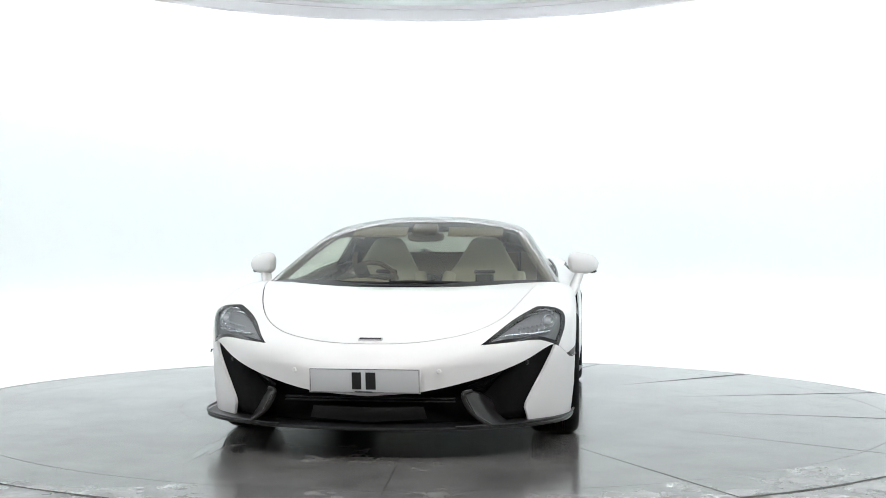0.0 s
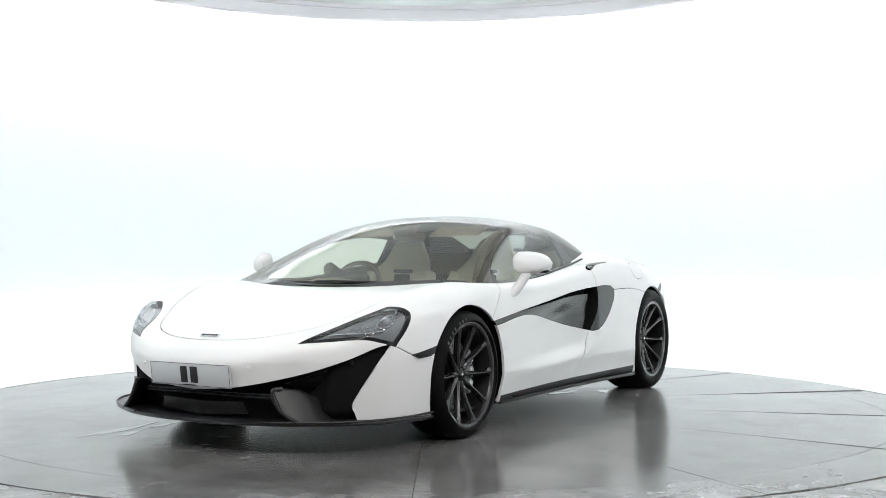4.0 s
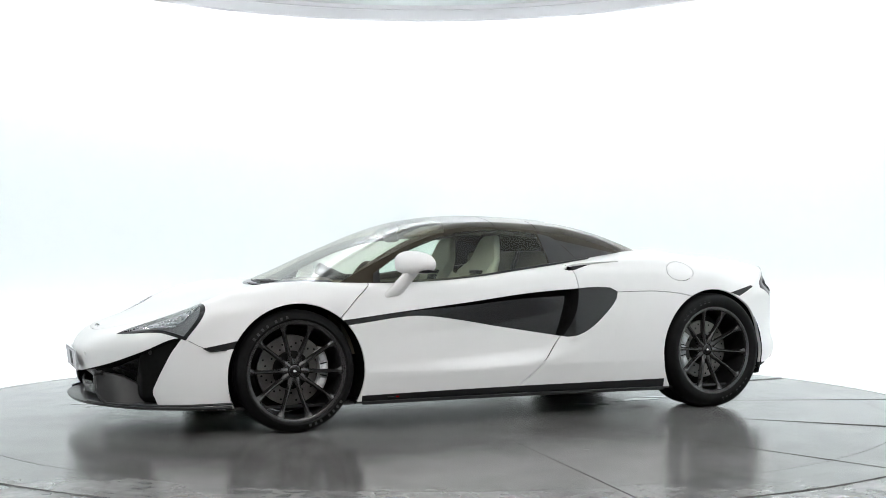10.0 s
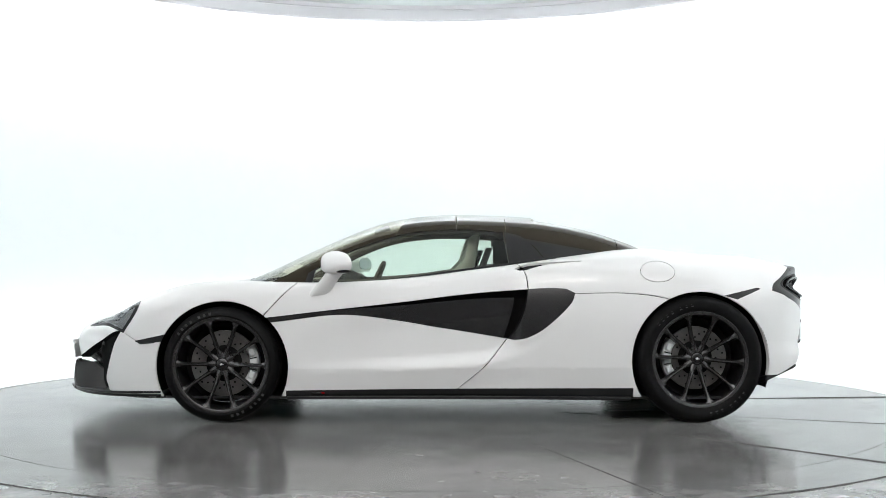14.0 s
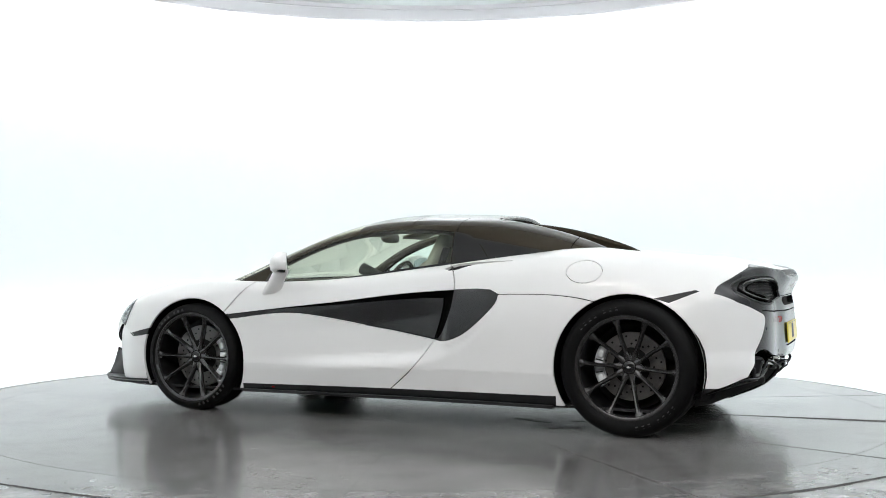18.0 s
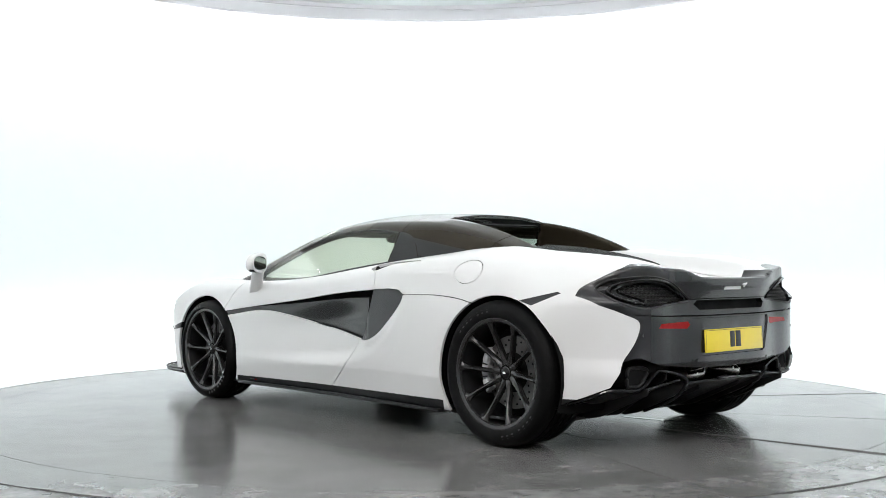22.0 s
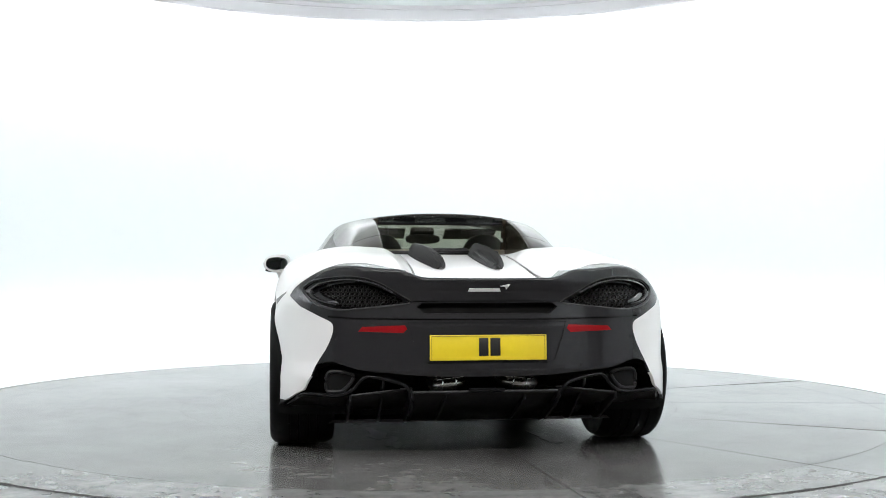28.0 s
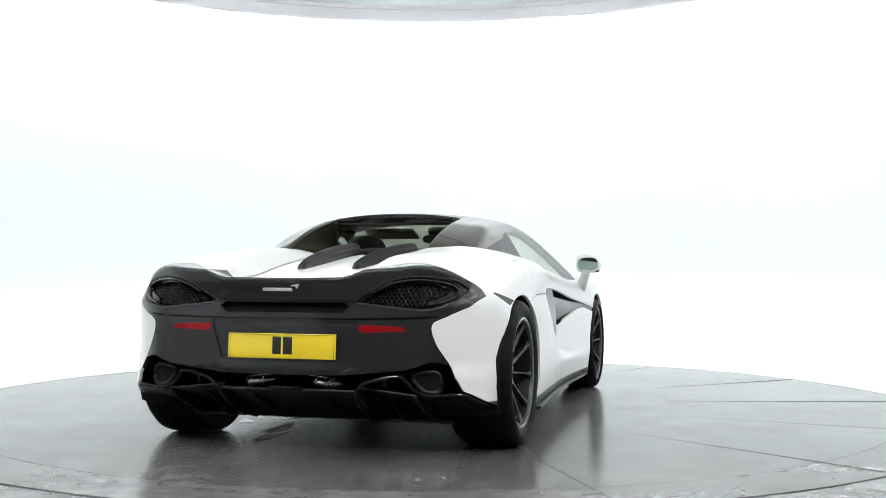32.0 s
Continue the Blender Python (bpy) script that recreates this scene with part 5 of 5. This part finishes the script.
part("instrument_hood", box((0.16, 0.34, 0.06), (0.70, -0.33, 0.785), 0.025, (0, 6, 0), seg=4), DASH, dash)
part("centre_screen", box((0.02, 0.16, 0.20), (0.63, 0.0, 0.64), 0.006, (0, -16, 0)), GLOSS, dash, "black centre screen")
part("tunnel", box((0.85, 0.20, 0.26), (0.25, 0, 0.36), 0.04, seg=3), TRIM, car, "dark brown centre tunnel")
wheel_ring = [(0.0, 0.178 * math.cos(a), 0.172 * math.sin(a)) for a in np.linspace(0, 2 * math.pi, 33)[:-1]]
steering = part("steering_wheel", tube(wheel_ring, 0.0155, 8, close=True), TRIM, car, "brown leather steering wheel")
steering.matrix_basis = pose(0.55, -0.335, 0.735, 0, -24, 0)
part("steering_boss", box((0.05, 0.11, 0.11), (0.02, 0, 0), 0.03, seg=3), DASH, steering)
for a in (180, 0, 270):
    b = box((0.016, 0.13, 0.032), (0.012, 0.095, 0), 0.006)
    bmesh.ops.transform(b, matrix=pose(0, 0, 0, a, 0, 0), verts=b.verts)
    part("steering_spoke", b, DASH, steering)
part("column", tube([(0.06, 0, 0), (0.30, 0, 0.0)], 0.04, 12), DASH, steering)
part("interior_mirror", loft([oval((x, 0.0, 1.052), ry, rz, 20, 3.2) for x, ry, rz in ((0.43, 0.105, 0.026), (0.435, 0.115, 0.031), (0.45, 0.115, 0.032), (0.463, 0.10, 0.024))]), TRIM, car, "dark rear-view mirror")
part("mirror_pod", box((0.10, 0.16, 0.05), (0.475, 0, 1.095), 0.02, (0, 24, 0), seg=3), TRIM, car)
part("bulkhead", box((0.05, 1.30, 0.62), (-0.40, 0, 0.66), 0.02, (0, -4, 0)), BEIGE, car, "brown rear bulkhead")
part("engine_screen", box((0.02, 1.20, 0.42), (-0.445, 0, 0.70), 0.006, (0, -4, 0)), MATT, car, "black screen behind the bulkhead")
part("rear_header", box((0.02, 0.74, 0.045), (-0.452, 0, 1.132), 0.006, (0, 14, 0)), GLOSS, car, "black header over the rear window")
head_rings = []
for y in np.linspace(-0.52, 0.52, 13):
    head_rings.append([(x, y, float(ROOF_MID(np.array(x)) - (ROOF_MID(np.array(x)) - RAIL(np.array(x))) * (abs(y) / RAIL_Y(np.array(x))) ** 2.4) - d) for x, d in ((0.28, 0.012), (0.1, 0.014), (-0.15, 0.014), (-0.44, 0.012), (-0.44, 0.03), (-0.15, 0.035), (0.1, 0.035), (0.28, 0.03))])
part("headliner", loft(head_rings), BEIGE, car, "beige headliner")
for s in (1, -1):
    part("sun_visor", box((0.15, 0.34, 0.016), (0.35, 0.30 * s, 1.085), 0.006, (0, 22, 0)), BEIGE, car, "beige sun visor")
    inner = curve([(1.02, 0.79, 0.77), (0.80, 0.70, 0.895), (0.60, 0.635, 0.99), (0.40, 0.595, 1.052), (0.20, 0.572, 1.08), (0.0, 0.566, 1.086), (-0.28, 0.556, 1.072)], 4)
    part("pillar_trim", tube(mirrored(inner, s), 0.026, 8), TRIM, car)
    sill = curve([(0.86, 0.765, 0.765), (0.5, 0.775, 0.768), (0.1, 0.77, 0.805), (-0.28, 0.745, 0.855)], 4)
    part("door_capping", tube(mirrored(sill, s), 0.030, 8), TRIM, car, "brown door capping")
    seal = curve([(0.905, 0.803, 0.776), (0.6, 0.808, 0.778), (0.3, 0.803, 0.803), (0.0, 0.79, 0.846), (-0.30, 0.765, 0.885), (-0.55, 0.73, 0.918)], 4)
    part("window_seal", tube(mirrored(seal, s), 0.008, 6), SATIN, car, "black window seal")
    part("seat_belt", plate_mesh(mirrored([(-0.20, 0.53, 0.98), (-0.16, 0.55, 0.98), (0.0, 0.56, 0.55), (-0.04, 0.54, 0.55)], s), 0.004), DASH, car)

# ---- rear deck ----
HEX = material("black_mesh", (0.014, 0.014, 0.014), 0.45, grain=0.1, scale=300)


def deck_z(x, y):
    return float(top_height(np.array(x), np.array(abs(y))))


for s in (1, -1):
    rings = []
    n = 21
    for k in range(n):
        t = k / (n - 1)
        x = -0.66 - 0.86 * t
        w = 0.074 * math.sin(math.pi * min(1, 0.06 + 0.93 * t)) ** 0.55
        hgt = 0.048 * (1 - t) ** 0.36 + 0.014
        cy = 0.175 - 0.035 * t
        rings.append([(x, (cy + w * math.cos(a)) * s, deck_z(x, cy) - 0.012 + (hgt + 0.012) * math.sin(a)) for a in np.linspace(0, math.pi, 9)])
    bm = bmesh.new()
    vs = [[bm.verts.new(p) for p in r] for r in rings]
    for a, c in zip(vs, vs[1:]):
        for i in range(8):
            bm.faces.new((a[i], a[i + 1], c[i + 1], c[i]))
    vent = part("deck_vent", bm, HEX, car, "black mesh deck vent")
    for k in range(1, 40):
        t = k / 40
        x = -0.66 - 0.86 * t
        w = 0.074 * math.sin(math.pi * min(1, 0.06 + 0.93 * t)) ** 0.55
        hgt = 0.048 * (1 - t) ** 0.36 + 0.014
        cy = 0.175 - 0.035 * t
        pts = [(x - 0.012 * math.cos(a), (cy + w * math.cos(a)) * s, deck_z(x, cy) - 0.010 + (hgt + 0.012) * math.sin(a)) for a in np.linspace(0.1, math.pi - 0.1, 7)]
        part("vent_rib", tube(pts, 0.0032, 5), HEX, vent)
for k, x in enumerate((-0.60, -0.64, -0.68)):
    part("deck_slat", box((0.030, 0.27, 0.010), (x, 0, deck_z(x, 0) + 0.030 - 0.006 * k), 0.004, (0, 14, 0)), SATIN, car, "black deck slat")
part("deck_tray", box((0.20, 0.62, 0.03), (-0.56, 0, deck_z(-0.56, 0) + 0.006), 0.01), SATIN, car)

# ---- tail ----
for s in (1, -1):
    def tail_point(y, z, deep=0.0):
        xs = np.linspace(-2.25, -1.5, 400)
        v = body_solid(xs, np.full_like(xs, y), np.full_like(xs, z))
        return Vector((float(xs[int(np.argmax(v < 0))]) + deep, y * s, z))

    # hexagon mesh of the tail vent
    poly = np.array(mesh_eye)
    bm = bmesh.new()
    pitch = 0.021
    for r in range(9):
        for c in range(24):
            y = 0.36 + c * pitch + (pitch / 2 if r % 2 else 0)
            z = 0.68 + r * pitch * 0.78
            ring = [(y + 0.0105 * math.cos(radians(60 * k + 30)), z + 0.0105 * 0.92 * math.sin(radians(60 * k + 30))) for k in range(7)]
            if not inside(poly, np.array([y]), np.array([z]))[0]:
                continue
            outer = [bm.verts.new(tail_point(a, b, 0.018)) for a, b in ring[:-1]]
            small = [bm.verts.new(tail_point(y + (a - y) * 0.72, z + (b - z) * 0.72, 0.016)) for a, b in ring[:-1]]
            deep = [bm.verts.new(tail_point(y + (a - y) * 0.70, z + (b - z) * 0.70, 0.032)) for a, b in ring[:-1]]
            for k in range(6):
                j = (k + 1) % 6
                bm.faces.new((outer[k], outer[j], small[j], small[k]))
                bm.faces.new((small[k], small[j], deep[j], deep[k]))
    tagged(part("tail_grille", bm, HEX, car, "black hexagon tail grille", smooth=False), kind="stuff")
    rim = [tail_point(y, z, 0.004) for y, z in eye]
    part("lamp_rim", tube(rim, 0.0065, 6, close=True), SATIN, car, "satin black lamp rim")
    band = [tail_point(y, z, -0.002) for y, z in curve([(0.66, 0.700), (0.725, 0.715), (0.768, 0.745), (0.758, 0.775), (0.70, 0.798), (0.60, 0.808), (0.50, 0.792), (0.42, 0.752)], 5)]
    part("light_band", tube(band, 0.012, 8, flat=0.5), GREY, car, "smoked grey tail light band")
    # exhaust outlet
    hole2 = [(0.702, 0.384), (0.677, 0.405), (0.602, 0.398), (0.583, 0.378), (0.628, 0.323), (0.677, 0.316), (0.702, 0.325)]
    loop = [(-1.955 + 0.20 * (y - 0.58), y * s, z) for y, z in (tuple(p) for p in curve(hole2, 4, True))]
    outlet = part("side_vent", tube(loop, 0.009, 8, close=True), SATIN, car, "black outlet surround")
    part("outlet_bore", bevelled(loft([[(x, y, z) for x, y, z in loop], [(x + 0.10, y, z) for x, y, z in loop]]), 0.001, 1), MATT, outlet)
    # diffuser edge and fins
    edge3 = curve([(-1.715, 0.880, 0.235), (-1.81, 0.842, 0.270), (-1.905, 0.795, 0.305), (-1.945, 0.66, 0.300), (-1.955, 0.59, 0.325), (-1.975, 0.545, 0.376), (-1.98, 0.503, 0.384), (-2.0, 0.385, 0.356), (-2.01, 0.345, 0.325), (-1.93, 0.325, 0.24), (-1.75, 0.325, 0.16)], 4)
    part("diffuser_edge", tube(mirrored(edge3, s), 0.0085, 8), GLOSS, car, "gloss black diffuser edge")
    side_run = [p for p in edge3 if p[1] > 0.585]
    skirt = loft([[(x, y * s, z) for x, y, z in side_run], [(x + 0.20, y * s, z - 0.065) for x, y, z in side_run], [(x + 0.20, y * s, z - 0.075) for x, y, z in side_run], [(x, y * s, z - 0.010) for x, y, z in side_run]], False)
    part("diffuser_side", skirt, SATIN, car, "black diffuser side blade")
    for y, top in ((0.60, 0.305), (0.455, 0.368), (0.18, 0.305)):
        fin = [(-1.50, y, 0.145), (-1.63, y, 0.135), (-1.70, y, 0.150), (-1.97, y, top - 0.030), (-1.975, y, top), (-1.62, y, 0.24)]
        part("diffuser_fin", bevelled(plate_mesh(mirrored(fin, s), 0.012), 0.003), SATIN, car, "black diffuser fin")
    fin = [(-1.50, 0.325, 0.145), (-1.64, 0.325, 0.130), (-1.72, 0.325, 0.150), (-2.0, 0.328, 0.285), (-2.01, 0.335, 0.325), (-1.62, 0.325, 0.30)]
    part("diffuser_fin", bevelled(plate_mesh(mirrored(fin, s), 0.014), 0.003), SATIN, car)
    for y0, y1, top in ((0.325, 0.60, 0.33),):
        part("diffuser_panel", bevelled(plate_mesh(mirrored([(-1.52, y0, 0.165), (-1.96, y0, top), (-1.96 + 0.8 * max(0, y1 - 0.62), y1, top - 0.03), (-1.52, y1, 0.165)], s), 0.010), 0.003), SATIN, car, "black sloping diffuser panel")
    # exhaust silencer and pipe seen above the diffuser
    pipe = part("exhaust_pipe", tube(mirrored(curve([(-1.80, 0.085, 0.356), (-1.90, 0.10, 0.352), (-1.945, 0.145, 0.346), (-1.93, 0.205, 0.338), (-1.84, 0.24, 0.336)], 4), s), 0.028, 12), STEEL, car, "bare steel exhaust pipe")
    part("heat_shield", bevelled(plate_mesh(mirrored([(-1.955, 0.092, 0.378), (-1.965, 0.150, 0.374), (-1.945, 0.215, 0.362), (-1.88, 0.215, 0.380), (-1.88, 0.092, 0.394)], s), 0.006), 0.002), STEEL, pipe)
    part("silencer", tube(mirrored([(-1.84, 0.30, 0.375), (-1.82, 0.60, 0.385)], s), 0.04, 16), MATT, car, "black silencer")
    for yy, zz in ((0.13, 0.352), (0.19, 0.343)):
        part("exhaust_clamp", tube([(-1.936 + 0.032 * math.cos(a), yy * s, zz + 0.032 * math.sin(a)) for a in np.linspace(0, 2 * math.pi, 17)[:-1]], 0.004, 6, close=True), CHROME, pipe)
part("diffuser_bar", bevelled(plate_mesh([(-2.0, 0.325, 0.316), (-2.0, -0.325, 0.316), (-1.60, -0.325, 0.140), (-1.60, 0.325, 0.140)], 0.014), 0.004), SATIN, car, "black centre diffuser panel")
part("diffuser_bar_badge", box((0.02, 0.16, 0.016), (-2.012, 0, 0.324), 0.006), GLOSS, car)
part("gearbox", box((0.20, 0.30, 0.12), (-1.74, 0, 0.36), 0.02), MATT, car)
rear_plate = part("rear_plate", box((0.006, 0.520, 0.111), (-2.0550, 0, 0.513), 0.0028, (0, 3, 0)), PLATE_Y, car, "yellow rear plate with black bars")
for y, w in ((0.022, 0.042), (-0.030, 0.045)):
    part("plate_bar", box((0.003, w, 0.078), (-2.0578, y, 0.516), 0.001, (0, 3, 0)), INK, rear_plate, "black bar")
part("plate_bar", box((0.002, 0.100, 0.006), (-2.0562, -0.005, 0.468), 0.0005, (0, 3, 0)), INK, rear_plate, "thin black bar")
for dy, dz, wy, wz in ((0, 0.0505, 0.504, 0.0016), (0, -0.0505, 0.504, 0.0016), (0.2515, 0, 0.0016, 0.101), (-0.2515, 0, 0.0016, 0.101)):
    part("plate_border", box((0.002, wy, wz), (-2.0574 - 0.052 * dz, dy, 0.513 + dz), 0, (0, 3, 0)), INK, rear_plate)


def lip_point(y, z):
    p = tail_point(abs(y), z, -0.004)
    return (p.x, y, z)


logo = part("tail_badge", plate_mesh([lip_point(0.092, 0.759), lip_point(0.087, 0.771), lip_point(-0.048, 0.771), lip_point(-0.053, 0.759)], 0.005), SILVER, car, "slim silver tail badge")
part("badge_swoosh", plate_mesh([lip_point(-0.050, 0.782), lip_point(-0.092, 0.790), lip_point(-0.076, 0.768), lip_point(-0.072, 0.781)], 0.006), SILVER, logo, "silver swoosh")
for y in (0.66, -0.66, 0.42, -0.42):
    b = lathe([(0.0, 0.002), (0.008, 0.0018), (0.0095, -0.003)], 18)
    p = tail_point(abs(y), 0.555 if abs(y) > 0.5 else 0.43)
    bmesh.ops.transform(b, matrix=pose(p.x, y, p.z, 0, 0, 90), verts=b.verts)
    part("parking_sensor", b, GREY, car)

# ---- sills ----
for s in (1, -1):
    part("sill_blade", bevelled(prism([(x, y * s) for x, y in [(0.965, 0.915), (0.5, 0.905), (0.0, 0.905), (-0.5, 0.925), (-0.945, 0.958), (-0.945, 0.80), (0.965, 0.80)]], 0.128, 0.146), 0.004), SATIN, car, "satin black sill blade")
    part("sill_mark", box((0.050, 0.003, 0.008), (0.80, 0.9115 * s, 0.164), 0.001), ALLOY, car, "small grey and red sill mark")
    part("sill_mark_tip", box((0.016, 0.003, 0.008), (0.765, 0.9115 * s, 0.164), 0.001), RED, car)
    part("marker_rim", tube(mirrored([(1.812, 0.893, 0.452), (1.78, 0.906, 0.436), (1.70, 0.925, 0.444)], s), 0.003, 5), SATIN, car)

# ---- standing water on the turntable ----
rng = random.Random(5)
CAR_AT = (-0.17207, 0.01527)
for cx, cy, rx, ry, turn in ((2.05, -0.80, 0.27, 0.035, 8), (2.10, -0.66, 0.13, 0.022, 20), (1.80, -0.73, 0.10, 0.020, 0), (-1.12, 0.42, 0.16, 0.045, 12), (-1.42, 0.36, 0.14, 0.04, -10), (-0.95, 0.72, 0.10, 0.03, 25), (-0.70, 0.50, 0.12, 0.03, -15), (-1.35, -0.42, 0.17, 0.04, 8)):
    n = 40
    ph = [rng.uniform(0, 6.28) for _ in range(4)]
    ring = []
    for k in range(n):
        a = 2 * math.pi * k / n
        r = 1 + 0.30 * math.sin(2 * a + ph[0]) + 0.22 * math.sin(3 * a + ph[1]) + 0.14 * math.sin(5 * a + ph[2]) + 0.08 * math.sin(9 * a + ph[3])
        u, v = rx * r * math.cos(a), ry * r * math.sin(a)
        c, s2 = math.cos(radians(turn)), math.sin(radians(turn))
        ring.append((cx + CAR_AT[0] + u * c - v * s2, cy + CAR_AT[1] + u * s2 + v * c))
    puddle = part("puddle", prism(ring, 0.0002, 0.0014), WATER, table, "thin clear puddle of water", False)


def motions():
    """The turntable and the car turn together about the studio's middle."""
    off = Vector((-0.17207, 0.01527, 0.0))
    table_rows, car_rows = [], []
    for t in range(33):
        turn = pose(0, 0, 0, 0, 0, table_angle(t))
        table_rows.append((float(t), turn))
        car_rows.append((float(t), turn @ Matrix.Translation(off)))
    walk(table, table_rows)
    walk(car, car_rows)


motions()
